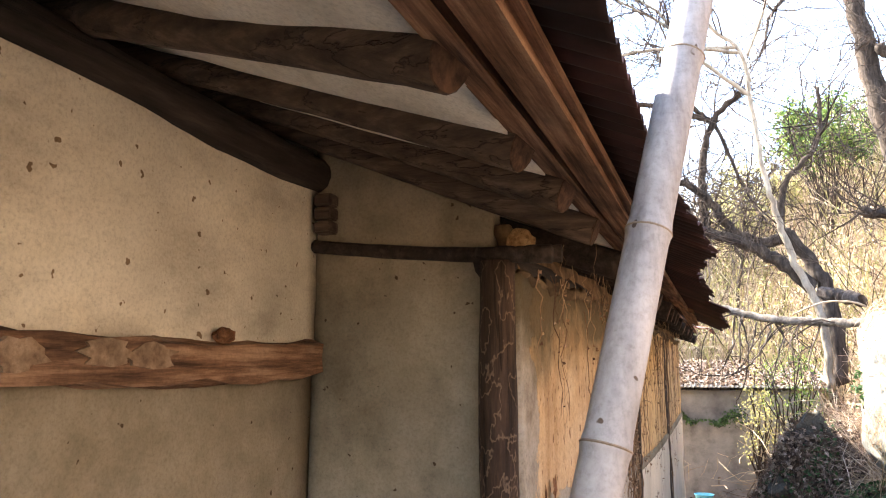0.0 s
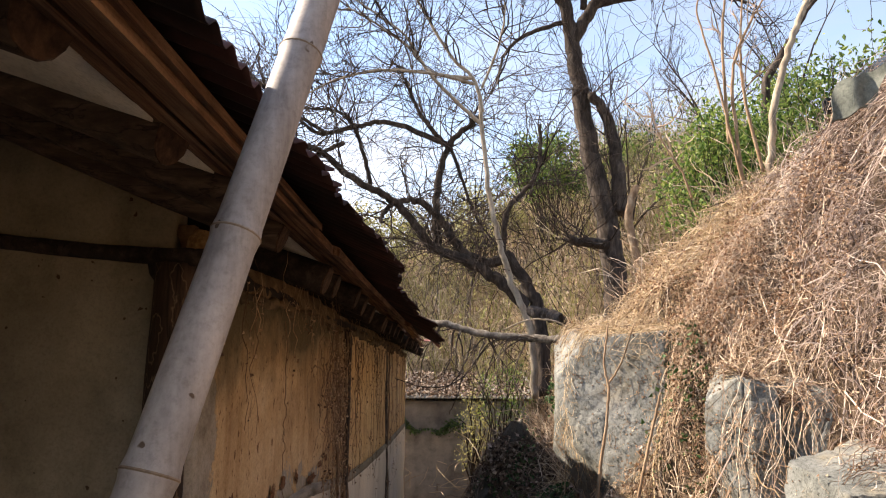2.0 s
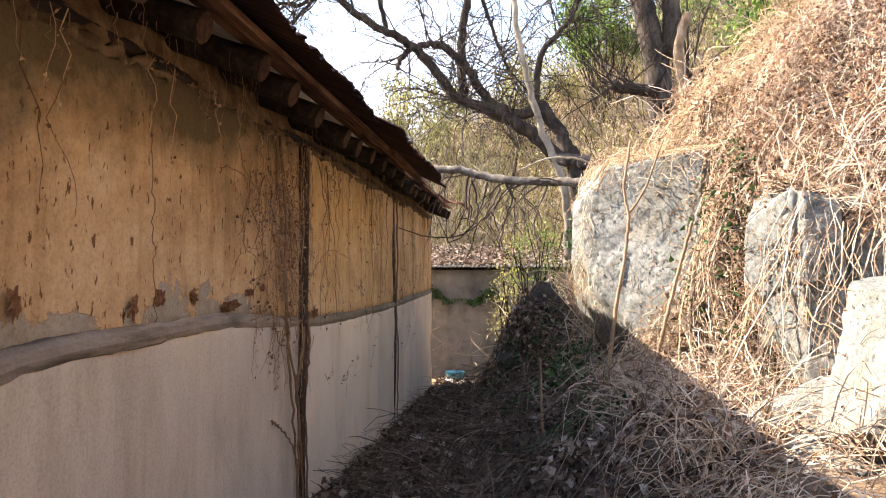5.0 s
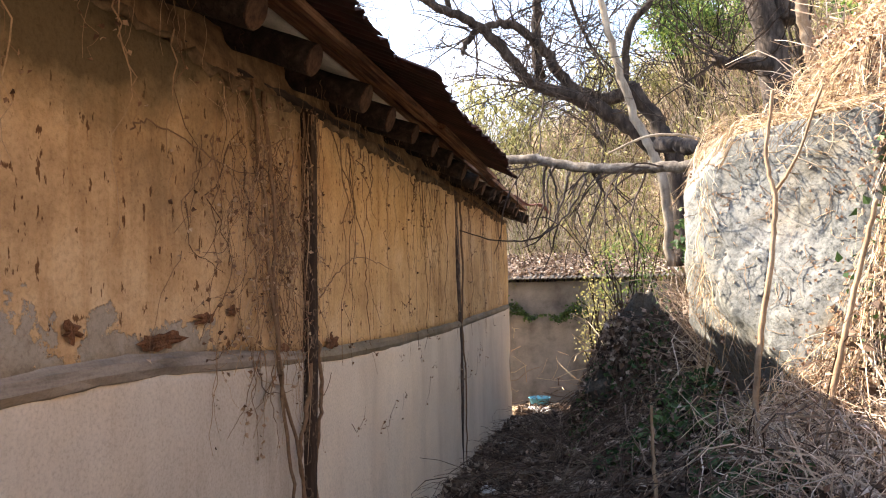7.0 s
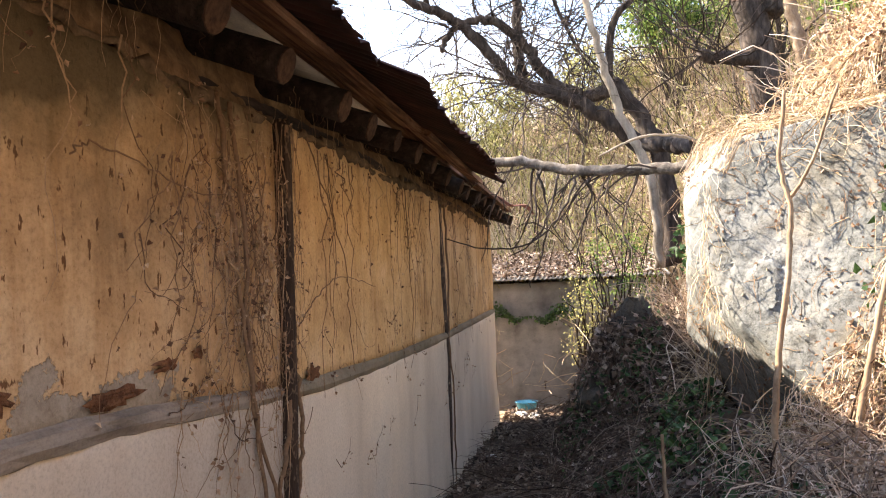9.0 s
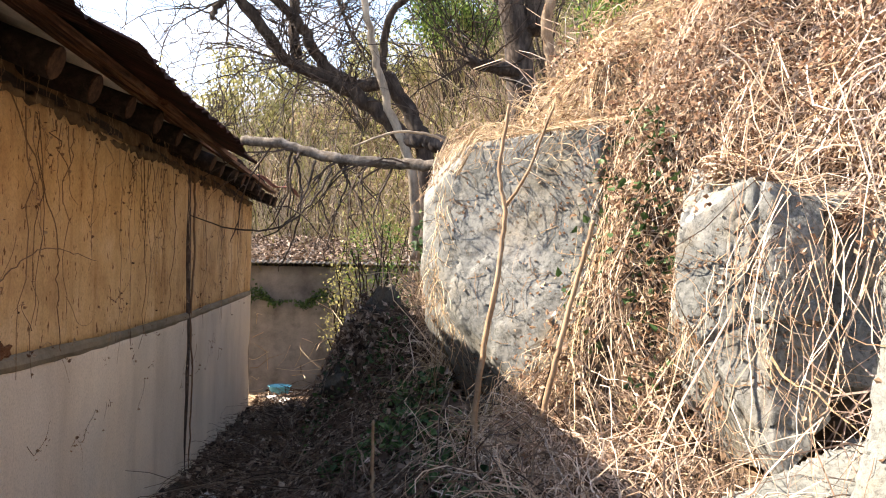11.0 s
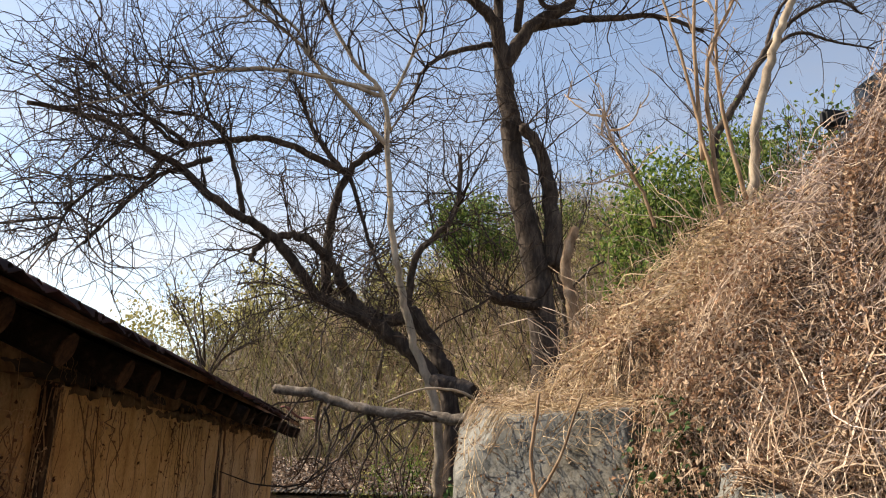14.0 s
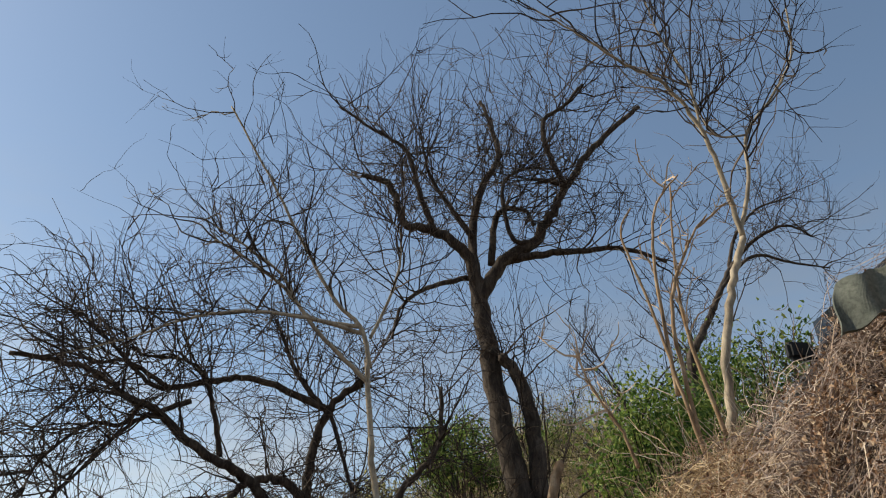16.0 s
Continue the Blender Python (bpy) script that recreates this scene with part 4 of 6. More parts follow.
for q in NODES:
    bm = bmesh.new()
    tube_into(bm, [pa + pd * (q - 0.0022), pa + pd * q, pa + pd * (q + 0.0022)], [0.0387 - 0.008 * q, 0.0417 - 0.008 * q, 0.0387 - 0.008 * q], 20)
    part("node_ring", bm, M_NODE, pole, "brown ring of a joint")


# ---- neighbouring shed ----
shed = empty("concrete_shed", -1.0, 15.2, -1.0)
tagged(shed, "low grey concrete shed with corrugated sheet roof", "shed")
part("wall", slab(lambda u, v: Vector((-5 + 6.6 * u, 15.0 + 0.01 * lump((u * 6, v * 2, 1), 2), -1.4 + 2.42 * v)), 40, 14, (0, 0.15, 0)), M_CONC, shed, smooth=True)
verts, faces = [], []
n = 560
for k in range(n + 1):
    x = -5.2 + 7.0 * k / n
    for j in range(6):
        verts.append((x, 14.82 + 0.7 * j, 1.08 + 0.10 * j + 0.012 * math.sin(2 * math.pi * x / 0.075)))
for k in range(n):
    for j in range(5):
        faces.append((k * 6 + j, (k + 1) * 6 + j, (k + 1) * 6 + j + 1, k * 6 + j + 1))
sr = adopt(new("roof", mesh_np("roof", verts, faces, M_SLATE, True)), shed)
sr.modifiers.new("thickness", "SOLIDIFY").thickness = 0.008
bm = bmesh.new()
box(bm, -5.0, 1.6, 18.3, 18.45, -1.2, 1.5)
part("wall", bm, M_CONC, shed)


# ---- trees ----
def twigs_from(paths, rng, count, length, spread, lift, k=7, r=0.006, gravity=0.0):
    """Thin bare twigs that start anywhere on the given limbs."""
    P, R = [], []
    for _ in range(count):
        p, rad = paths[rng.integers(len(paths))]
        i = int(len(p) * rng.uniform(0.15, 0.999) ** 0.7)
        i = min(i, len(p) - 2)
        d = p[i + 1] - p[i]
        d = d / (np.linalg.norm(d) + 1e-9) * 0.6 + rng.normal(size=3) * spread + np.array([0, 0, lift])
        d /= np.linalg.norm(d)
        L = length * rng.uniform(0.35, 1.25)
        q = p[i].copy()
        line = [q]
        for s in range(k - 1):
            d = d + rng.normal(size=3) * 0.19 + np.array([0, 0, 0.06 * np.sign(lift) - gravity * s / k])
            d /= np.linalg.norm(d)
            q = q + d * L / (k - 1)
            line.append(q)
        P.append(np.array(line))
        R.append(r * rng.uniform(0.6, 1.3))
    return P, R


def tree(name, limbs, bark, label, seed, twigs, twig_len, lift=0.5, spread=0.7, twig_mat=None, gravity=0.0, root=0.5, second=3, sides=10, r=0.006, thick=0.66):
    rng = np.random.default_rng(seed)
    base = limbs[0][2][0]
    t = empty(name, base[0], base[1], base[2] - root)
    tagged(t, label, name.replace("_", " ") if name in ("tree", "shrub", "sapling") else "tree")
    paths = []
    for i, (ra, rb, pts) in enumerate(limbs):
        pts = [tuple(p) for p in pts]
        if i == 0 and root:
            pts = [(pts[0][0] + 0.05, pts[0][1], pts[0][2] - root)] + pts
        n = 6 * len(pts)
        p = smooth_path(pts, n)
        p[1:-1] += rng.normal(size=(n - 2, 3)) * min(0.014, ra * 0.10)
        rad = [thick * (ra + (rb - ra) * k / (n - 1)) for k in range(n)]
        bm = bmesh.new()
        tube_into(bm, p, rad, sides, 0.05, rng)
        part("trunk" if i == 0 else "limb", bm, bark, t, smooth=True)
        paths.append((p, rad))
    if twigs:
        use = paths[1:] if len(paths) > 2 else paths
        P, R = twigs_from(use, rng, twigs, twig_len, spread, lift, 9, r * 2.1, gravity)
        allP, allR = list(P), list(R)
        nxt = [(q, None) for q in P]
        for lev in range(second - 1):
            P2, R2 = twigs_from(nxt, rng, int(twigs * (3.2 + 2.2 * lev)), twig_len * (0.55 - 0.14 * lev), spread, lift * 0.6, 9, r * (1.15 - 0.35 * lev), gravity)
            allP += P2
            allR += R2
            nxt = [(q, None) for q in P2]
        if len(allP) <= 120:
            for q, rr in zip(allP, allR):
                adopt(new("twig", strands_mesh("twig", q[None], np.array([rr]), twig_mat or M_TWIG)), t)
        else:
            me = strands_mesh("twig_spray", np.array(allP), np.array(allR), twig_mat or M_TWIG)
            tagged(adopt(new("twig_spray", me), t), kind="stuff")
    return t


# limbs: radius at the root, radius at the tip, places along it
DARK_TREE = [
    (0.3, 0.16, [(2.93, 13.0, 2.5), (2.88, 13.0, 3.49), (2.74, 13.0, 4.54), (2.56, 13.0, 5.31), (2.39, 13.0, 6.69), (2.24, 13.0, 7.83)]),
    (0.17, 0.1, [(3.0, 12.9, 4.28), (2.98, 12.87, 5.29), (2.83, 12.83, 5.98), (2.57, 12.8, 6.42)]),
    (0.13, 0.09, [(2.78, 12.9, 3.74), (2.4, 12.75, 3.74), (2.07, 12.6, 3.76)]),
    (0.13, 0.05, [(2.29, 13.0, 7.49), (2.06, 12.8, 8.21), (1.53, 12.6, 8.49), (1.02, 12.4, 8.49), (0.77, 12.2, 9.06), (0.31, 12.0, 9.1)]),
    (0.11, 0.04, [(2.29, 13.0, 7.49), (2.21, 13.1, 8.74), (2.4, 13.2, 9.79), (2.77, 13.3, 10.68), (2.71, 13.4, 11.46), (2.53, 13.5, 12.28)]),
    (0.15, 0.05, [(2.29, 13.0, 7.49), (2.68, 12.92, 8.15), (3.21, 12.83, 8.51), (3.53, 12.75, 9.05), (3.81, 12.67, 9.6), (4.51, 12.58, 10.61), (5.34, 12.5, 11.42)]),
    (0.07, 0.03, [(3.79, 12.6, 9.55), (3.52, 12.5, 10.21), (3.47, 12.4, 10.84), (3.81, 12.3, 11.11), (4.21, 12.2, 11.61)]),
    (0.06, 0.05, [(3.79, 12.6, 9.55), (3.52, 12.5, 9.55), (3.27, 12.4, 9.49)]),
    (0.09, 0.03, [(2.7, 13.0, 8.2), (3.32, 12.75, 8.24), (3.91, 12.5, 8.17), (4.48, 12.25, 8.09), (5.06, 12.0, 7.71)]),
    (0.08, 0.03, [(2.5, 13.0, 8.13), (2.62, 12.87, 9.07), (3.04, 12.73, 9.1), (3.18, 12.6, 8.69)]),
    (0.07, 0.02, [(1.53, 12.6, 8.49), (1.28, 12.4, 9.01), (1.03, 12.2, 9.78), (0.45, 12.0, 10.06), (-0.12, 11.8, 10.33)]),
    (0.06, 0.02, [(2.21, 13.0, 7.9), (1.46, 12.77, 7.53), (1.01, 12.53, 7.03), (0.89, 12.3, 6.4)]),
    (0.07, 0.02, [(2.19, 13.0, 8.68), (1.83, 12.77, 9.07), (1.43, 12.53, 9.59), (1.27, 12.3, 10.26)]),
    (0.06, 0.02, [(3.2, 12.8, 8.49), (2.81, 12.72, 8.53), (2.71, 12.65, 9.52), (3.11, 12.57, 9.86), (3.64, 12.5, 9.83)]),
]
PALE_TREE = [
    (0.09, 0.05, [(1.3, 11.5, 2.16), (1.02, 11.5, 2.88), (0.83, 11.5, 3.57), (0.67, 11.5, 4.4), (0.55, 11.5, 5.7)]),
    (0.05, 0.02, [(0.59, 11.5, 5.61), (0.44, 11.5, 6.17), (0.06, 11.5, 6.58), (-0.58, 11.5, 7.74), (-1.09, 11.5, 8.72), (-1.76, 11.5, 9.92)]),
    (0.045, 0.015, [(0.44, 11.5, 6.17), (-0.24, 11.38, 6.24), (-0.61, 11.25, 6.75), (-1.08, 11.12, 7.09), (-1.54, 11.0, 7.34)]),
    (0.035, 0.012, [(0.58, 11.5, 6.01), (0.89, 11.43, 6.84), (0.94, 11.37, 7.54), (0.78, 11.3, 7.77)]),
    (0.05, 0.02, [(0.6, 11.5, 5.38), (-0.05, 11.38, 5.96), (-0.54, 11.25, 6.54), (-1.07, 11.12, 6.91), (-1.51, 11.0, 7.12)]),
    (0.045, 0.012, [(0.46, 11.5, 6.08), (-0.27, 11.3, 6.18), (-1.1, 11.1, 6.13), (-1.68, 10.9, 5.89), (-2.22, 10.7, 5.52), (-2.84, 10.5, 5.2)]),
]
CURVED_TREE = [
    (0.2, 0.14, [(1.55, 12.5, 2.41), (1.34, 12.5, 2.95), (1.05, 12.5, 3.48)]),
    (0.14, 0.05, [(1.06, 12.5, 3.48), (0.66, 12.4, 3.32), (0.21, 12.3, 3.56), (-0.05, 12.2, 3.95), (-0.31, 12.1, 4.22), (-0.65, 12.0, 4.3), (-0.93, 11.9, 4.14), (-1.03, 11.8, 3.89)]),
    (0.17, 0.1, [(1.35, 12.4, 2.6), (0.85, 12.35, 3.04), (0.37, 12.3, 3.34), (-0.03, 12.25, 3.49), (-0.24, 12.2, 3.57)]),
    (0.11, 0.04, [(-0.22, 12.2, 3.54), (-0.68, 12.0, 4.13), (-1.02, 11.8, 4.35), (-1.56, 11.6, 4.62), (-1.89, 11.4, 4.9), (-2.25, 11.2, 5.02), (-2.69, 11.0, 5.27), (-3.5, 10.8, 5.34)]),
    (0.09, 0.04, [(0.93, 12.5, 3.41), (1.05, 12.43, 4.24), (1.53, 12.37, 4.84), (1.59, 12.3, 5.69)]),
    (0.12, 0.06, [(-0.14, 12.6, 3.54), (-0.14, 12.5, 4.52), (0.04, 12.4, 5.31), (0.52, 12.3, 5.76)]),
    (0.07, 0.03, [(0.03, 12.5, 5.35), (-0.43, 12.4, 5.88), (-0.71, 12.3, 6.51)]),
    (0.08, 0.02, [(0.03, 12.5, 5.39), (-0.93, 12.2, 5.67), (-1.46, 11.9, 5.51), (-2.0, 11.6, 5.28), (-2.44, 11.3, 5.58), (-2.94, 11.0, 6.0)]),
    (0.06, 0.02, [(-1.22, 12.0, 4.55), (-1.37, 11.83, 5.17), (-1.64, 11.67, 5.64), (-2.31, 11.5, 5.68)]),
    (0.05, 0.02, [(0.08, 12.4, 5.31), (0.41, 12.3, 4.33), (0.66, 12.2, 3.71)]),
    (0.05, 0.015, [(-2.16, 11.6, 5.11), (-2.28, 11.4, 4.74), (-2.59, 11.2, 4.66), (-2.91, 11.0, 4.2), (-2.94, 10.8, 3.74)]),
    (0.06, 0.015, [(-1.64, 11.8, 5.2), (-2.01, 11.6, 4.94), (-2.23, 11.4, 4.7), (-2.55, 11.2, 4.14), (-2.71, 11.0, 3.77)]),
    (0.05, 0.015, [(-1.87, 11.6, 5.27), (-2.37, 11.33, 5.51), (-2.63, 11.07, 5.39), (-3.28, 10.8, 5.53)]),
]
REAR_TREE = [
    (0.13, 0.07, [(7.0, 16.0, 7.65), (7.33, 16.0, 8.41), (7.75, 16.0, 9.15), (8.3, 16.0, 10.08)]),
    (0.07, 0.02, [(8.3, 16.0, 10.08), (8.9, 15.83, 10.75), (9.71, 15.67, 11.14), (10.18, 15.5, 10.75)]),
    (0.06, 0.02, [(7.92, 16.0, 9.5), (8.81, 15.83, 10.37), (9.58, 15.67, 10.16), (10.33, 15.5, 9.96)]),
    (0.06, 0.02, [(8.3, 16.0, 10.08), (8.64, 16.0, 10.99), (9.37, 16.0, 11.82), (10.3, 16.0, 12.21)]),
]
RIGHT_TREE = [
    (0.1, 0.065, [(3.88, 8.8, 3.3), (3.86, 8.8, 3.84), (4.03, 8.8, 4.85), (4.28, 8.8, 5.62), (4.46, 8.8, 6.04)]),
    (0.06, 0.015, [(4.46, 8.8, 6.04), (4.35, 8.7, 6.71), (4.18, 8.6, 7.34), (3.84, 8.5, 7.87), (3.32, 8.4, 8.12), (2.8, 8.3, 8.43), (2.27, 8.2, 8.69)]),
    (0.045, 0.02, [(4.46, 8.8, 6.12), (4.68, 8.76, 6.78), (4.78, 8.72, 7.41), (5.16, 8.68, 7.93), (5.62, 8.64, 8.69), (5.77, 8.6, 9.6)]),
    (0.03, 0.012, [(4.18, 8.6, 7.34), (4.13, 8.53, 8.06), (3.88, 8.47, 8.72), (3.76, 8.4, 9.24)]),
    (0.025, 0.01, [(4.76, 8.7, 7.39), (4.33, 8.65, 7.35), (4.18, 8.6, 8.04)]),
]
SHRUB = [
    (0.035, 0.012, [(3.49, 8.5, 3.36), (3.31, 8.47, 4.23), (3.17, 8.45, 4.99), (2.99, 8.43, 5.72), (3.12, 8.4, 6.05)]),
    (0.035, 0.012, [(3.45, 8.5, 3.5), (3.37, 8.47, 4.89), (3.63, 8.43, 5.63), (3.9, 8.4, 6.02)]),
    (0.03, 0.012, [(3.3, 8.5, 4.13), (3.27, 8.43, 5.35), (3.36, 8.37, 6.04), (3.64, 8.3, 6.43)]),
    (0.035, 0.012, [(3.71, 8.6, 3.82), (3.54, 8.57, 4.72), (3.52, 8.53, 5.42), (3.63, 8.5, 6.44)]),
    (0.025, 0.01, [(2.81, 8.4, 3.46), (2.7, 8.37, 3.77), (2.49, 8.33, 4.1), (2.37, 8.3, 4.39)]),
]
STUMP = [
    (0.13, 0.1, [(2.97, 11.0, 2.52), (2.89, 11.0, 2.83), (2.78, 11.0, 3.33), (2.71, 11.0, 3.79), (2.82, 11.0, 4.26)]),
]
LOG = [
    (0.06, 0.055, [(1.62, 8.62, 1.90), (1.30, 8.80, 1.905), (1.05, 8.93, 1.92), (0.69, 9.05, 1.95), (0.41, 9.17, 2.0), (0.06, 9.28, 2.1), (-0.26, 9.4, 2.13)]),
]
LOGTWIG = [
    (0.016, 0.010, [(1.52, 8.62, 1.92), (1.4, 8.6, 2.03), (1.24, 8.57, 2.1), (0.97, 8.53, 2.1), (0.68, 8.5, 1.98)]),
]
FALLEN_BOUGH = [
    (0.12, 0.11, [(1.21, 10.5, 2.37), (1.37, 10.15, 2.3), (1.54, 9.8, 2.21)]),
]
SAP1 = [
    (0.024, 0.012, [(1.27, 6.3, 0.39), (1.31, 6.34, 0.76), (1.38, 6.38, 1.12), (1.41, 6.42, 1.38), (1.39, 6.46, 1.6), (1.44, 6.5, 1.91)]),
    (0.014, 0.008, [(1.42, 6.5, 1.41), (1.53, 6.5, 1.58), (1.66, 6.5, 1.92)]),
]
SAP2 = [
    (0.024, 0.015, [(1.55, 6.2, 0.4), (1.62, 6.23, 0.74), (1.72, 6.27, 1.09), (1.8, 6.3, 1.35)]),
]
SAP3 = [
    (0.018, 0.01, [(0.83, 6.3, -0.01), (0.82, 6.3, 0.24), (0.82, 6.3, 0.45)]),
]

tree("tree", DARK_TREE, M_DARKBARK, "big dark-barked bare tree with a wide crown", 21, 330, 1.8, 0.4, 0.8, root=1.0, thick=0.8, r=0.006)
tree("tree", CURVED_TREE, M_DARKBARK, "bare tree with dark curved drooping limbs", 22, 400, 1.6, 0.2, 0.75, gravity=0.36, root=1.2, thick=0.66, r=0.0055)
tree("tree", PALE_TREE, M_PALEBARK, "slender pale-barked bare tree", 23, 130, 1.5, 0.4, 0.75, root=1.0)
tree("tree", RIGHT_TREE, M_PALEBARK, "pale-barked young tree on the bank", 24, 70, 1.6, 0.6, 0.6, M_TWIG, root=0.8, thick=0.55)
tree("tree", REAR_TREE, M_DARKBARK, "dark bare tree far behind the bank", 34, 60, 1.6, 0.4, 0.8, root=3.0, thick=0.8)


def grown(x, y, height, lean, seed):
    """Limbs of a plain bare tree that forks upwards."""
    r = np.random.default_rng(seed)
    z = float(ground_z(x, y))
    top = (x + lean, y, z + height * 0.45)
    limbs = [(0.10, 0.06, [(x, y, z), (x + lean * 0.4, y + 0.1, z + height * 0.25), top])]
    for k in range(7):
        a, s = r.uniform(0, 6.28), r.uniform(0.15, 0.36) * height
        h = z + height * r.uniform(0.65, 1.0)
        limbs.append((0.045, 0.012, [top, (top[0] + 0.4 * s * math.cos(a), top[1] + 0.4 * s * math.sin(a), (top[2] + h) / 2 + 0.1), (top[0] + s * math.cos(a), top[1] + s * math.sin(a), h)]))
    return limbs


for k, (x, y, hgt, lean) in enumerate(((6.6, 19.5, 6.0, 0.4), (4.6, 18.0, 4.6, -0.2), (9.2, 20.5, 6.5, 0.5), (0.4, 22.0, 4.5, 0.3), (-3.2, 21.0, 4.2, -0.3), (7.4, 13.5, 3.6, 0.3))):
    tree("tree", grown(x, y, hgt, lean, 60 + k), M_DARKBARK, "bare grey-brown tree on the far slope", 70 + k, 60, 1.3, 0.45, 0.75, root=0.4, thick=0.8, sides=7)
tree("shrub", SHRUB, M_SAPLING, "leafless shrub of pale orange-brown stems", 25, 26, 0.5, 0.5, 0.7, M_STRAW, root=0.4, second=2)
tree("dead_stump", STUMP, M_SAPLING, "broken tan dead tree stump", 26, 0, 0, root=0.8, thick=0.58)
tree("fallen_log", LOG, M_LOGBARK, "thin grey fallen trunk lying across to the boulder", 27, 14, 0.9, -0.5, 0.5, gravity=0.3, root=0, second=2, thick=0.75)
tree("dry_branch", LOGTWIG, M_PALEBARK, "pale dry branch above the fallen trunk", 28, 0, 0, root=0, thick=0.8)
tree("fallen_bough", FALLEN_BOUGH, M_DARKBARK, "thick dark fallen bough", 29, 0, 0, root=0)
tree("sapling", SAP1, M_SAPLING, "thin forked sapling in front of the boulder", 30, 0, 0, root=0.5, thick=0.66)
tree("sapling", SAP2, M_SAPLING, "thin pale leaning sapling", 31, 0, 0, root=0.5, thick=0.66)
tree("sapling", SAP3, M_SAPLING, "short dead sapling stick", 32, 0, 0, root=0.3)


# ---- dead vines, litter and leaves ----
def cover_z(x, y):
    """Top of ground and boulders together."""
    z = ground_z(x, y)
    for c, h, s in ROCKS:
        q = 1 - ((x - c[0]) / h[0]) ** 2 - ((y - c[1]) / h[1]) ** 2
        z = np.maximum(z, np.where(q > 0, c[2] + h[2] * 0.97 * np.sqrt(np.maximum(q, 0)), -9))
    return z


def on_boulder(x, y):
    """Which places lie on a bare boulder."""
    f = np.zeros_like(x, bool)
    for c, h, s in ROCKS[:5]:
        f |= ((((x - c[0]) / h[0]) ** 2 + ((y - c[1]) / h[1]) ** 2) < 0.95) & (x < c[0] + (2.0 if s == 11 else -0.22) * h[0])
    return f


def surface_frame(x, y):
    """Unit normal, level tangent and downhill tangent of the ground."""
    e = 0.06
    gx = (ground_z(x + e, y) - ground_z(x - e, y)) / (2 * e)
    gy = (ground_z(x, y + e) - ground_z(x, y - e)) / (2 * e)
    n = np.stack([-gx, -gy, np.ones_like(gx)], 1)
    n /= np.linalg.norm(n, axis=1, keepdims=True)
    level = np.cross(n, np.array([0.0, 0.0, 1.0])) + np.array([0, 1e-3, 0])
    level /= np.linalg.norm(level, axis=1, keepdims=True)
    fall = np.cross(level, n)
    fall *= np.sign(-fall[:, 2:3] + 1e-9)
    return n, level, fall


def clumps(x, y):
    """Where growth bunches (1) and where it parts over dark hollows (0)."""
    f = np.sin(5.1 * x + 2.3 * y) + np.sin(3.4 * y - 6.2 * x + 1.0) + np.sin(9.0 * y + 2.0 * x + 2.0) + 0.8 * np.sin(13.0 * x - 8.0 * y)
    return smoothstep(-1.6, 1.3, f)


def strew(n, xr, yr, rng, keep):
    """Places spread evenly over the slope's own area, few of them on bare rock."""
    x, y = rng.uniform(*xr, 3 * n), rng.uniform(*yr, 3 * n)
    nz = surface_frame(x, y)[0][:, 2]
    ok = (rng.random(3 * n) < (0.14 + 0.86 * clumps(x, y)) * 0.42 / np.maximum(nz, 0.33)) & (~on_boulder(x, y) | (rng.random(3 * n) < keep)) & ((x < 1.6) | (x > 2.75) | (y > 5.5) | (rng.random(3 * n) < 0.22))
    return x[ok][:n], y[ok][:n]


def crawl(n, xr, yr, length, r, rng, lift=0.12, k=8, fall_pull=0.3, keep=0.1):
    """Stems that creep and loop over the bank, each bent its own way."""
    x, y = strew(n, xr, yr, rng, keep)
    n = len(x)
    N, S, D = surface_frame(x, y)
    p = np.stack([x, y, cover_z(x, y)], 1)
    a = rng.uniform(0, 2 * math.pi, n)
    curl = rng.normal(size=n) * 0.35
    L = (length * rng.uniform(0.35, 1.4, n) / (k - 1))[:, None]
    h = (rng.random(n) ** 1.5 * lift * (0.45 + 0.8 * clumps(x, y)) + 0.012)[:, None]
    P = np.zeros((n, k, 3))
    for j in range(k):
        P[:, j] = p + N * h * (0.25 + math.sin(math.pi * (0.1 + 0.8 * j / (k - 1))))
        p = p + (np.cos(a)[:, None] * S + np.sin(a)[:, None] * D + D * fall_pull) * L
        g = cover_z(p[:, 0], p[:, 1])
        p[:, 2] = np.where(np.abs(g - p[:, 2]) < 0.15, g, p[:, 2])
        a = a + curl + rng.normal(size=n) * 0.6
    ok = (P[..., 2] - cover_z(P[..., 0], P[..., 1]) < 0.55).all(1)
    P, n = P[ok], int(ok.sum())
    return P, rng.uniform(0.5, 1.5, n) * r


rng = np.random.default_rng(77)
P1, R1 = crawl(34000, (1.3, 5.0), (2.2, 11.5), 0.50, 0.0027, rng, 0.30, fall_pull=0.08)
P2, R2 = crawl(4800, (1.75, 4.8), (2.6, 10.5), 1.3, 0.0036, rng, 0.34, keep=0.25, fall_pull=0.6)


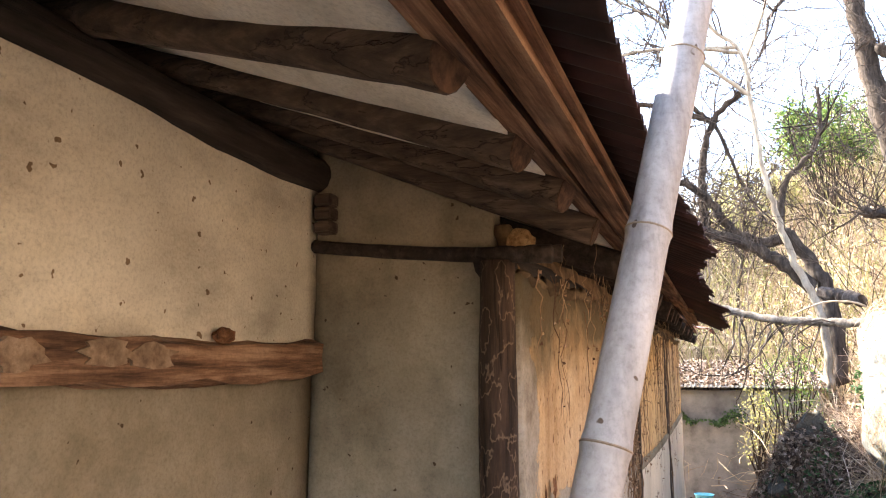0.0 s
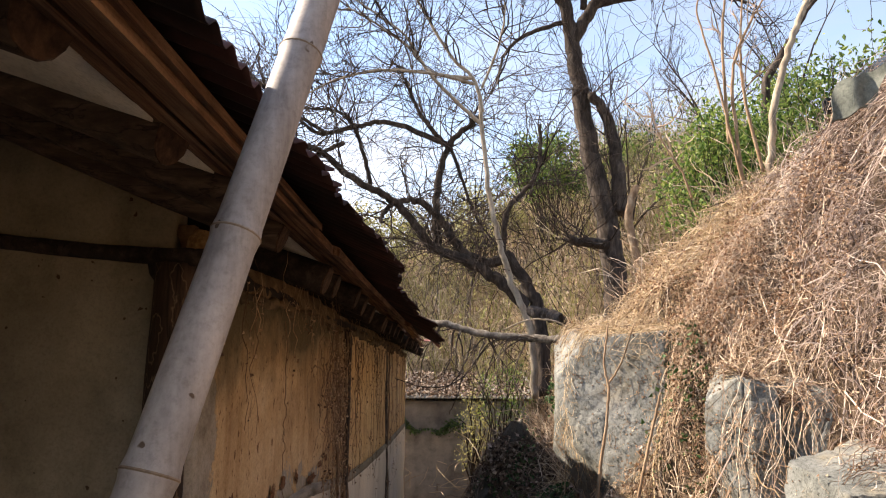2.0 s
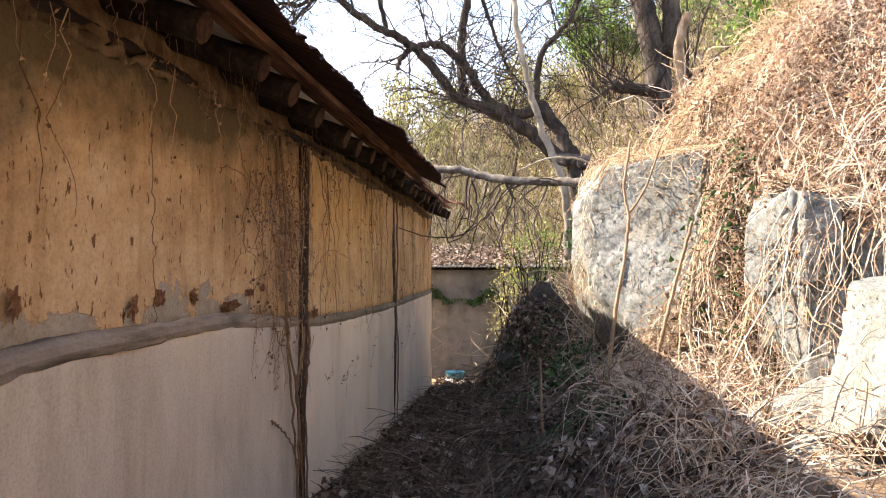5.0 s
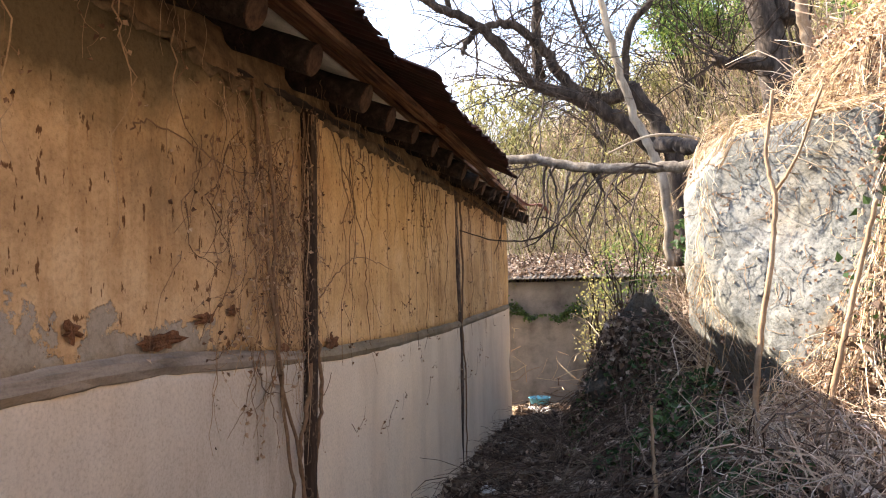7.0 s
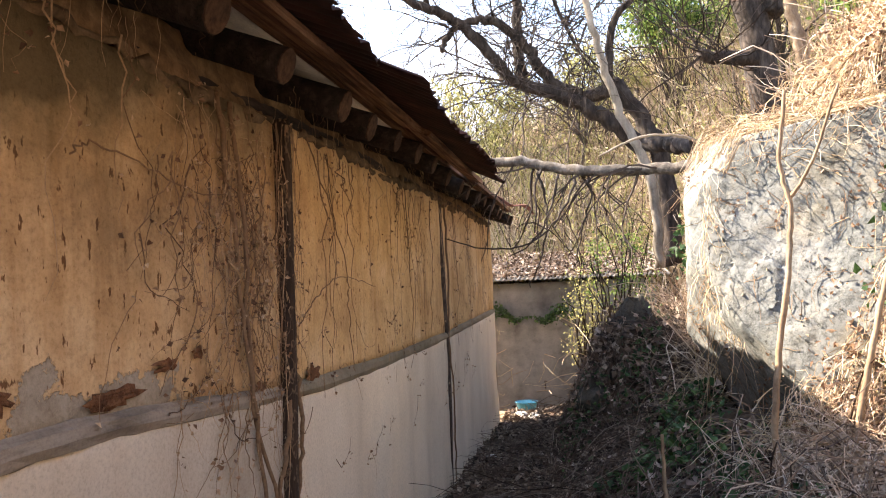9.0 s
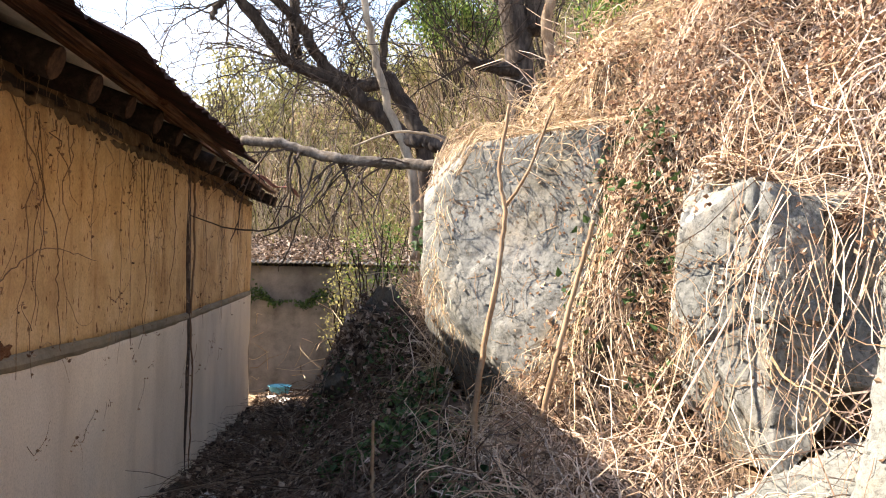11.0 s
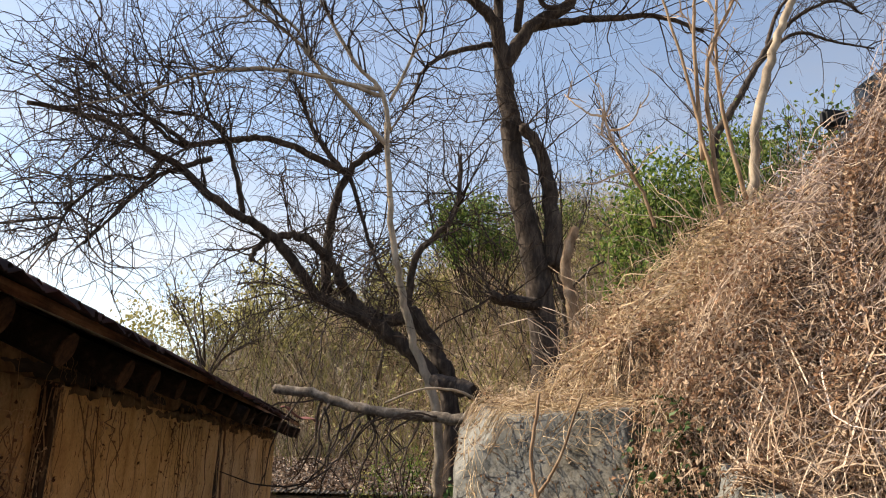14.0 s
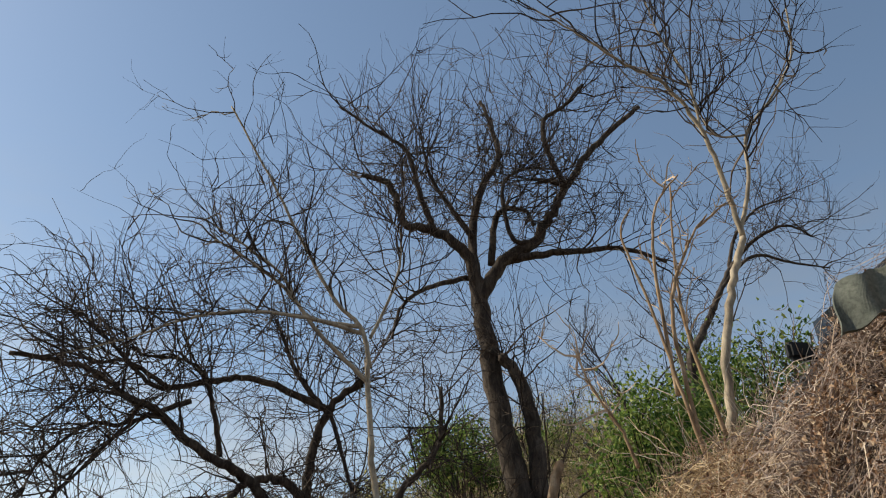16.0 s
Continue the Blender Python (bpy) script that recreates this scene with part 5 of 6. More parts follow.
def cap_straw(n, rng, k=8):
    """Straw lying on the flat top of the largest boulder and drooping over its edges."""
    x, y, a = rng.uniform(1.16, 2.9, n), rng.uniform(6.55, 8.5, n), rng.uniform(0, 6.28, n)
    P, L, h = np.zeros((n, k, 3)), rng.uniform(0.015, 0.06, n), rng.random(n) ** 2 * (0.10 + 0.07 * np.sin(5 * x + 3 * y))
    for j in range(k):
        over = np.maximum(np.maximum(-0.46 * (x - 1.5) - 0.87 * (y - 6.9), 1.37 - x), 0)
        P[:, j] = np.stack([x, y, 1.855 + 0.163 * (x - 1.6) + 0.122 * (y - 7) + h * math.sin(0.4 + 2.4 * j / k) - 1.6 * over], 1)
        a = a + rng.normal(size=n) * 0.4
        x, y = x + L * np.cos(a), y + L * np.sin(a)
    low = (np.sin(9 * P[:, 0, 0] + 4 * P[:, 0, 1]) + np.sin(7 * P[:, 0, 1] - 5 * P[:, 0, 0]) + rng.normal(size=n) * 0.5 > -0.5) & (P[..., 2] > 1.58).all(1) & (P[..., 0] > 1.27 - 0.06 * rng.random(n)[:, None]).all(1) & (np.maximum(-0.46 * (P[:, 0, 0] - 1.5) - 0.87 * (P[:, 0, 1] - 6.8), 0) < 0.02)
    return P[low], rng.uniform(0.0012, 0.0034, int(low.sum()))


P4, R4 = cap_straw(3600, rng)
P8, R8 = [], []
for _ in range(80):
    z, q = rng.uniform(0.75, 1.8), np.array([1.15 + abs(rng.normal()) * 0.03, rng.uniform(7.0, 7.25), 0])
    q[2] = z
    if z < 0.95:
        q[0] += (0.95 - z) * 0.7
    d = np.array([rng.normal() * 0.6 - 0.2, -0.6, -1.0 + rng.normal() * 0.5])
    line = []
    for j in range(8):
        line.append(q.copy())
        d = d + rng.normal(size=3) * 0.5
        q = q + d / np.linalg.norm(d) * 0.045 * np.array([0.6, 0.8, 1.0])
    P8.append(line)
    R8.append(rng.uniform(0.0012, 0.003))
P5, R5 = crawl(700, (2.2, 4.6), (5.0, 9.0), 2.0, 0.0055, rng, 0.42, k=12, keep=0.3, fall_pull=0.9)
P6, R6 = crawl(9000, (1.5, 3.2), (5.9, 7.3), 0.45, 0.0022, rng, 0.24, keep=0.2)
VP = {8: [P1, P2, P4, np.array(P8), P6], 12: [P5]}
VR = {8: [R1, R2, R4, np.array(R8), R6], 12: [R5]}
for k in (8, 12):
    P, R = np.concatenate(VP[k]), np.concatenate(VR[k])
    x0, y0 = P[:, 0, 0], P[:, 0, 1]
    ash = smoothstep(2.5, 3.3, x0 - 0.35 * (y0 - 6.0)) + 0.22 * rng.normal(size=len(P))
    gold = smoothstep(6.3, 7.0, y0) * smoothstep(10.5, 9.0, y0) * smoothstep(3.9, 2.9, x0) + 0.3 * np.sin(4 * x0 + 3 * y0) + 0.25 * rng.normal(size=len(P))
    kind = np.where(ash > 0.55, 2, np.where(gold > 0.55, 1, 0))
    for i, (m, lab) in enumerate(((M_STRAW, "tangled brown dead vines covering the bank"), (M_GOLD, "golden dry straw over the bank's shoulder"), (M_ASHVINE, "greyish tangled dead vines high on the bank"))):
        tagged(new("dead_vines", strands_mesh("dead_vines", P[kind == i], R[kind == i], m)), lab, "dead vines", kind="stuff")
# stems that hang over the boulders' faces
P, R = [], []
for (c, h, sd), cnt in zip(ROCKS[:5], (40, 85, 50, 20, 50)):
    for _ in range(cnt):
        yy = rng.uniform(-0.95, 0.75) * (1 if sd != 3 else 0.97)
        if sd == 3 and yy > -0.45 and rng.random() < 0.75:
            continue
        w = math.sqrt(1 - yy * yy)
        a0, a1 = rng.uniform(0.9, 1.5), rng.uniform(-0.6, 0.75)
        line = []
        for j in range(10):
            a = a0 + (a1 - a0) * j / 9
            yy += rng.normal() * 0.02
            k = 0.99 + 0.05 * abs(rng.normal())
            line.append((c[0] - h[0] * k * w * math.cos(a), c[1] + h[1] * yy, c[2] + h[2] * k * w * math.sin(a)))
        P.append(line)
        R.append(rng.uniform(0.0012, 0.0035))
tagged(new("hanging_stems", strands_mesh("hanging_stems", np.array(P), np.array(R), M_STRAW)), "dry stems trailing over the boulder faces", "dead vines", kind="stuff")
P, R = [], []
for i in range(42):
    x, y, z = rng.uniform(1.85, 2.75), 5.40 - rng.uniform(0, 0.22), rng.uniform(1.0, 1.9)
    drift, line = rng.normal() * 0.05, []
    for j in range(14):
        line.append((x, y + 0.10 * abs(x - 2.3), z))
        drift = drift * 0.9 + rng.normal() * 0.022
        x, y, z = x + drift, y - 0.012 + rng.normal() * 0.012, z - rng.uniform(0.05, 0.13)
    P.append(line)
    R.append(rng.uniform(0.0012, 0.0034))
tagged(new("trailing_vines", strands_mesh("trailing_vines", np.array(P), np.array(R), M_STRAW)), "long pale dry vines hanging before the angular boulder", "dead vines", kind="stuff")
P3, R3 = crawl(4200, (-0.5, 1.7), (4.2, 12.8), 0.7, 0.0028, rng, 0.16, keep=1.0)
P7, R7 = crawl(1500, (0.1, 1.7), (4.8, 11.5), 0.9, 0.0032, rng, 0.42, keep=1.0)
P3, R3 = np.concatenate([P3, P7]), np.concatenate([R3, R7])
tagged(new("dead_stems", strands_mesh("dead_stems", P3, R3, M_DEADSTEM)), "dry grey stems strewn over the lane", "dead stems", kind="stuff")


def scatter(n, xr, yr, lift, rng, keep=0.2):
    x, y = strew(n, xr, yr, rng, keep)
    N = surface_frame(x, y)[0]
    return np.stack([x, y, cover_z(x, y)], 1) + N * (rng.random(len(x)) ** 1.6 * lift)[:, None]


def thin_out(C):
    """Few leaves where the straw is bare and golden, many in the gully and high up."""
    gold = smoothstep(6.7, 7.2, C[:, 1]) * smoothstep(3.6, 2.8, C[:, 0])
    return C[rng.random(len(C)) > 0.72 * gold]


tops = P4[:, 4] + rng.normal(size=(len(P4), 3)) * 0.012
heap = np.concatenate([tops[::4], thin_out(scatter(34000, (1.25, 5.0), (2.2, 11.5), 0.20, rng, 0.04)), scatter(17000, (1.6, 3.4), (5.7, 7.4), 0.30, rng, 0.03), scatter(1500, (1.6, 3.2), (6.9, 8.8), 0.12, rng, 0.0), scatter(9000, (1.6, 2.6), (4.6, 5.6), 0.03, rng, 0.7)])
tagged(new("dry_leaves", leaves_mesh("dry_leaves", heap, 0.021, M_DRYLEAF, rng, 0.0, 2.3)),
       "curled brown dead leaves among the vines", "dry leaves", kind="stuff")
tagged(new("leaf_litter", leaves_mesh("leaf_litter", np.concatenate([scatter(36000, (-0.66, 1.6), (0.5, 14.8), 0.05, rng, 1.0), scatter(15000, (-0.1, 1.9), (4.6, 12.6), 0.18, rng, 1.0)]), 0.043, M_LITTER, rng, 0.25)),
       "dull brown leaf litter on the lane", "leaf litter", kind="stuff")
iv = np.concatenate([scatter(7000, (0.65, 1.45), (5.8, 8.6), 0.22, rng, 1.0), scatter(6000, (0.25, 1.3), (9.0, 12.6), 0.16, rng, 1.0), scatter(500, (1.75, 2.25), (6.1, 6.7), 0.2, rng, 0.3)])
tagged(new("ivy", leaves_mesh("ivy", iv[(cover_z(iv[:, 0], iv[:, 1]) - ground_z(iv[:, 0], iv[:, 1]) < 0.08) & (np.sin(iv[:, 0] * 7) + np.sin(iv[:, 1] * 5 + iv[:, 0] * 3) > -0.1)], 0.033, M_IVY, rng, 0.3)), "dark green ivy on the shaded bank", "ivy", kind="stuff")


# ---- thicket and evergreens behind ----
def thicket(name, n, xr, yr, height, r, material, rng, label, k=7, bend=0.25):
    x, y = rng.uniform(*xr, n), rng.uniform(*yr, n)
    ok = ~((x < 0.7) & (y < 15.3))
    x, y, n = x[ok], y[ok], int(ok.sum())
    z = ground_z(x, y)
    p = np.stack([x, y, z], 1)
    d = rng.normal(size=(n, 3)) * 0.35 + np.array([0, 0, 1.0])
    H = height * rng.uniform(0.4, 1.3, n)[:, None]
    P = np.zeros((n, k, 3))
    for j in range(k):
        P[:, j] = p
        d = d + rng.normal(size=(n, 3)) * bend
        d /= np.linalg.norm(d, axis=1, keepdims=True)
        p = p + d * H / (k - 1)
    return tagged(new(name, strands_mesh(name, P, rng.uniform(0.5, 1.5, n) * r, material)), label, name.replace("_", " "), kind="stuff")


thicket("thicket", 10500, (-6, 9), (12.8, 20), 1.5, 0.008, M_GREYTWIG, rng, "grey-brown leafless thicket behind the shed", bend=0.4)
thicket("scrub", 8000, (-10, 16), (19, 34), 2.2, 0.013, M_GREYTWIG, rng, "leafless scrub on the far slope", bend=0.35)
n = 42000
xs, ys = rng.uniform(-9, 12, n), rng.uniform(13.5, 32, n)
keep = np.sin(xs * 0.9 + ys * 0.35) + np.sin(ys * 0.8 - xs * 0.5) + rng.normal(size=n) * 0.5 > 0.35
xs, ys = xs[keep], ys[keep]
C = np.stack([xs, ys, ground_z(xs, ys) + rng.random(len(xs)) * (0.9 + 1.5 * smoothstep(15, 22, ys))], 1)
tagged(new("undergrowth", leaves_mesh("undergrowth", C, 0.07, M_OLIVE, rng, 0.0, 2.8, (0, 0, 0.5))), "yellow-green undergrowth on the far slope", "undergrowth", kind="stuff")
thicket("canes", 1700, (-8, 10), (15, 27), 2.8, 0.009, M_OLIVE, rng, "thin yellow-green canes on the far slope", bend=0.12)
thicket("dry_scrub", 9500, (-6, 12), (14.5, 30), 1.3, 0.011, M_STRAW, rng, "dry tan scrub on the far slope", bend=0.45)
thicket("bare_saplings", 1300, (-6, 11), (13.5, 26), 2.4, 0.012, M_TWIG, rng, "thin dark bare saplings on the far slope", bend=0.16)
thicket("brush", 3200, (1.5, 5.2), (8.3, 13), 1.0, 0.006, M_STRAW, rng, "dry straw-coloured brush on the bank", bend=0.4)


def evergreen(x, y, z, rx, ry, rz, n, leaf, material, seed, label):
    """A shrubby crown of many drooping sprays of leaves."""
    rng = np.random.default_rng(seed)
    t = empty("evergreen_bush", x, y, float(ground_z(x, y)))
    tagged(t, label, "bush", "evergreen bushes on the slope")
    sprays = rng.normal(size=(max(20, n // 90), 3))
    sprays = sprays / np.linalg.norm(sprays, axis=1, keepdims=True) * rng.uniform(0.25, 1.0, (len(sprays), 1)) ** 0.5
    sprays = sprays * (rx, ry, rz) + (x, y, z)
    i = rng.integers(len(sprays), size=n)
    C = sprays[i] + rng.normal(size=(n, 3)) * np.array([0.16, 0.16, 0.20]) * (rx + rz) * 0.5
    adopt(new("foliage", leaves_mesh("foliage", C, leaf, material, rng, 0.0, 2.6, (0, 0, -0.35))), t)
    root = np.array([x, y, float(ground_z(x, y)) - 0.2])
    P = np.stack([root + (sprays - root) * f + rng.normal(size=sprays.shape) * 0.06 for f in np.linspace(0, 1, 6)], 1)
    adopt(new("stem_tuft", strands_mesh("stems", P, np.full(len(P), 0.02), M_TWIG)), t)
    return t


EVERGREENS = [
    (5.7, 15.0, 5.4, 1.3, 1.2, 1.6, 6500, 0.075, M_GREEN), (8.2, 16.5, 6.4, 1.6, 1.4, 2.0, 6000, 0.08, M_GREEN),
    (3.3, 24.0, 8.3, 1.4, 1.0, 1.0, 5000, 0.09, M_GREEN), (1.0, 25.5, 6.9, 1.6, 1.2, 1.0, 2600, 0.09, M_OLIVE),
    (-2.8, 26.0, 6.3, 1.9, 1.2, 1.1, 2800, 0.10, M_OLIVE), (6.4, 27.0, 8.8, 2.2, 1.4, 1.5, 3800, 0.10, M_GREEN),
    (-6.0, 29.0, 5.5, 2.2, 1.4, 1.3, 2600, 0.11, M_OLIVE), (0.50, 13.6, 0.70, 0.5, 0.35, 0.75, 800, 0.03, M_OLIVE), (0.95, 12.9, 1.2, 0.5, 0.4, 0.6, 800, 0.03, M_GREEN),
    (11.5, 20.0, 8.0, 2.6, 2.0, 2.2, 4000, 0.12, M_GREEN),
]
for i, e in enumerate(EVERGREENS):
    evergreen(*e, 100 + i, "sunlit green bamboo clump on the slope" if e[8] is M_GREEN else "olive-green scrubby bush on the slope")


# ---- creepers on the wall ----
def wall_strand(rng, y, z0, z1, k=12, sway=0.05):
    """One thin creeper that hangs down the ochre wall."""
    out = []
    for j in range(k):
        z = z0 + (z1 - z0) * j / (k - 1)
        y += rng.normal() * sway
        out.append((wall_x(y) + 0.022 + abs(rng.normal()) * 0.012, y, z))
    return out


rng = np.random.default_rng(311)
P, R = [], []
for i in range(190):
    pick = rng.random()
    if pick < 0.45:
        y, z0 = rng.normal(5.42, 0.22), rng.uniform(1.3, 1.8)
        z1, sw = max(0.72, z0 - rng.uniform(0.2, 0.9)), 0.028
    elif pick < 0.58:
        y, z0, z1, sw = rng.normal(Y1, 0.05), 1.8, rng.uniform(0.2, 1.2), 0.015
    elif pick < 0.66:
        y, z0, z1, sw = rng.uniform(2.95, 5.2), 1.85, rng.uniform(1.1, 1.7), 0.025
    else:
        y, z0, sw = rng.choice([6.4, 7.0, 7.7, 8.3, 8.9, 9.7, 10.6, 11.7, 12.3]) + rng.normal() * 0.13, 1.76, 0.03
        z1 = z0 - rng.uniform(0.15, 1.3)
    P.append(wall_strand(rng, y, z0, z1, sway=sw))
    R.append(rng.uniform(0.0014, 0.0042))
for i in range(85):
    y, z = rng.normal(5.45, 0.22), rng.uniform(0.7, 1.75)
    a = rng.uniform(-2.6, -0.5)
    q = []
    for j in range(12):
        q.append((wall_x(y) + 0.02 + 0.012 * rng.random(), y, z))
        a += rng.normal() * 0.28
        y, z = y + 0.035 * math.cos(a), z + 0.035 * math.sin(a)
    P.append(q)
    R.append(rng.uniform(0.0012, 0.003))
for i in range(50):
    y, z = rng.uniform(5.6, 12.3), rng.uniform(0.1, 1.5)
    d, st = rng.choice([-1, 1]), rng.uniform(0.01, 0.04)
    P.append([(wall_x(y + d * st * j) + 0.02 + 0.006 * math.sin(j), y + d * st * j, z + 0.10 * math.sin(j * 0.3 + i) - 0.008 * j) for j in range(12)])
    R.append(0.0018)
P_WALL = list(P)
M_CREEPER = scatter_mat("dry_creeper_stems", [(0.09, 0.05, 0.03), (0.25, 0.155, 0.09), (0.46, 0.32, 0.19)])
tagged(new("dry_creeper", strands_mesh("dry_creeper", np.array(P), np.array(R), M_CREEPER)), "thin dry creepers hanging down the ochre wall", "creeper", kind="stuff")
P = []
for i in range(190):
    y = rng.uniform(2.9, 12.7)
    x, z = -0.60 + rng.normal() * 0.05, 1.93 + rng.normal() * 0.03
    L = rng.uniform(0.05, 0.30)
    P.append([(x + 0.006 * rng.normal(), y + 0.006 * rng.normal() + 0.012 * math.sin(0.6 * j + i), z - L * j / 6) for j in range(7)])
tagged(new("hanging_roots", strands_mesh("hanging_roots", np.array(P), np.full(len(P), 0.0013), M_CREEPER)), "dry rootlets dangling from the eave", "rootlets", kind="stuff")
C = []
spots = np.array(P_WALL).reshape(-1, 3)
for i in range(1500):
    q = spots[rng.integers(len(spots))] + rng.normal(size=3) * (0.004, 0.014, 0.014)
    C.append((q[0] + 0.008, q[1], q[2]))
tagged(new("creeper_leaves", leaves_mesh("creeper_leaves", np.array(C), 0.0125, M_DRYLEAF, rng)), "shrivelled brown leaves on the creepers", "creeper leaves", kind="stuff")

for k, (pts, r) in enumerate((
        ([(5.33, 1.82), (5.40, 1.45), (5.45, 1.15), (5.50, 0.80), (5.60, 0.40), (5.66, 0.05), (5.78, -0.50)], 0.010),
        ([(5.42, 1.80), (5.50, 1.30), (5.52, 0.75), (5.70, 0.30), (5.80, -0.10), (5.84, -0.55)], 0.009),
        ([(5.85, 0.80), (5.80, 0.55), (5.72, 0.35), (5.74, 0.00), (5.70, -0.50)], 0.011),
        ([(5.90, 0.85), (5.93, 0.50), (5.88, 0.20), (5.93, -0.55)], 0.010),
        ([(5.30, 0.22), (5.45, 0.14), (5.62, 0.02), (5.75, -0.15)], 0.006),
        ([(9.36, 1.80), (9.40, 1.20), (9.36, 0.60), (9.42, 0.10), (9.40, -0.60)], 0.010),
        ([(6.1, 1.80), (6.55, 1.30), (6.62, 1.0), (6.66, 0.7)], 0.003),
        ([(5.95, 0.98), (6.25, 1.13), (6.6, 1.18), (7.1, 1.12)], 0.003),
        ([(4.00, 1.75), (4.02, 1.35), (4.03, 1.1), (4.04, 0.85)], 0.0025),
        ([(4.62, 1.50), (4.75, 1.53), (5.2, 1.46), (5.55, 1.49)], 0.003))):
    p = smooth_path([(wall_x(y) + 0.028 + 0.006 * (i % 2), y, z) for i, (y, z) in enumerate(pts)], 30)
    p += np.random.default_rng(k).normal(size=p.shape) * 0.004
    bm = bmesh.new()
    tube_into(bm, p, np.linspace(r, r * 0.6, 30), 7, 0.1)
    tagged(part("vine", bm, M_CREEPER, smooth=True), "dry brown woody vine clinging to the wall", "vine", "vines on the ochre wall")


# ---- scars in the plaster ----
M_MUD = mat("raw_red_mud", [(0.07, 0.03, 0.015), (0.17, 0.075, 0.035), (0.26, 0.14, 0.075)], 30, 0.97, 1.0, 0.02, big=6)
rng = np.random.default_rng(52)
for y, z, w, h in ((3.30, 0.955, 0.035, 0.06), (3.06, 0.83, 0.025, 0.06), (3.14, 0.90, 0.012, 0.10), (3.92, 0.915, 0.045, 0.055), (4.40, 0.93, 0.05, 0.035), (4.12, 0.94, 0.05, 0.05),
                   (4.78, 0.875, 0.11, 0.035), (5.02, 0.93, 0.07, 0.022), (5.2, 0.95, 0.06, 0.02), (6.12, 0.76, 0.10, 0.045), (7.0, 0.70, 0.03, 0.01), (5.62, 0.78, 0.06, 0.02)):
    bm = bmesh.new()
    ring = []
    for k in range(18):
        a = 2 * math.pi * k / 18
        s = rng.uniform(0.55, 1.2)
        s = s * (1.0 if k % 3 else rng.uniform(0.45, 1.15))
        ring.append((y + w * s * math.cos(a), z + h * s * math.sin(a)))
    outer = [bm.verts.new((wall_x(a) + 0.013, a, b)) for a, b in ring]
    inner = [bm.verts.new((wall_x(y) + 0.017 + 0.004 * rng.random(), y + (a - y) * 0.6, z + (b - z) * 0.6)) for a, b in ring]
    mid = bm.verts.new((wall_x(y) + 0.016, y, z))
    for k in range(18):
        q = (k + 1) % 18
        bm.faces.new((outer[k], outer[q], inner[q], inner[k]))
        bm.faces.new((inner[k], inner[q], mid))
    part("plaster_scar", bm, M_MUD, house, "broken plaster showing red mud")
bm = bmesh.new()
bmesh.ops.create_icosphere(bm, subdivisions=3, radius=1)
for v in bm.verts:
    q = v.co * (1 + 0.25 * lump(v.co, 2.5))
    v.co = (-0.74 + 0.055 * q.x, 2.80 + 0.03 * q.y, 1.93 + 0.05 * q.z)
part("mud_plug", bm, mat("yellow_mud", [(0.12, 0.065, 0.028), (0.26, 0.155, 0.07), (0.36, 0.235, 0.12)], 40, 0.97, 1.0, 0.02), house, "crumbling yellow mud infill")
# no hole is cut: a dark block stands in for the socket's shade
bm = bmesh.new()
box(bm, -0.855, -0.775, 2.745, 2.79, 0.58, 0.70, 0.004)
part("mortise_shade", bm, M_RAFTER, house, "dark block for the shade inside the post's empty socket")

# ---- clutter by the shed ----
M_BLUE = mat("faded_blue_plastic", [(0.05, 0.26, 0.42), (0.12, 0.42, 0.58), (0.22, 0.52, 0.66)], 9, 0.5, 0.1, 0.002)
M_PLASTIC = mat("dirty_white_plastic", [(0.45, 0.44, 0.42), (0.68, 0.67, 0.65), (0.8, 0.79, 0.77)], 14, 0.6, 0.4, 0.004)
tub = empty("plastic_tub", -0.42, 14.25, float(ground_z(-0.42, 14.25)))
tagged(tub, "faded blue plastic tub lying in rubbish", "tub")
bm = bmesh.new()
for (r0, z0), (r1, z1) in zip(((0.12, 0.0), (0.16, 0.14), (0.175, 0.145), (0.15, 0.14)), ((0.16, 0.14), (0.175, 0.145), (0.15, 0.14), (0.11, 0.01))):
    for k in range(24):
        a, b = 2 * math.pi * k / 24, 2 * math.pi * (k + 1) / 24
        bm.faces.new([bm.verts.new((-0.42 + r * math.cos(t), 14.25 + r * math.sin(t), tub.location.z + 0.03 + z)) for r, z, t in ((r0, z0, a), (r0, z0, b), (r1, z1, b), (r1, z1, a))])
bmesh.ops.remove_doubles(bm, verts=bm.verts, dist=0.002)
part("bowl", bm, M_BLUE, tub, smooth=True)
rng = np.random.default_rng(8)
for k in range(9):
    x, y = rng.uniform(-0.6, 0.25), rng.uniform(12.9, 14.7)
    if k > 5:
        x, y = rng.uniform(-0.45, 0.6), rng.uniform(7.5, 10.5)
    g = float(ground_z(x, y))
    bm = bmesh.new()
    bmesh.ops.create_icosphere(bm, subdivisions=3, radius=1)
    sx, sy, sz = rng.uniform(0.05, 0.14), rng.uniform(0.05, 0.12), rng.uniform(0.02, 0.04)
    for v in bm.verts:
        q = v.co * (1 + 0.5 * lump(v.co + Vector((k * 3, 0, 0)), 1.8))
        v.co = (x + q.x * sx, y + q.y * sy, g + sz * 0.6 + q.z * sz)
    tagged(part("plastic_scrap", bm, M_PLASTIC), "crumpled dirty white plastic scrap in the litter", "rubbish", "scraps of rubbish")

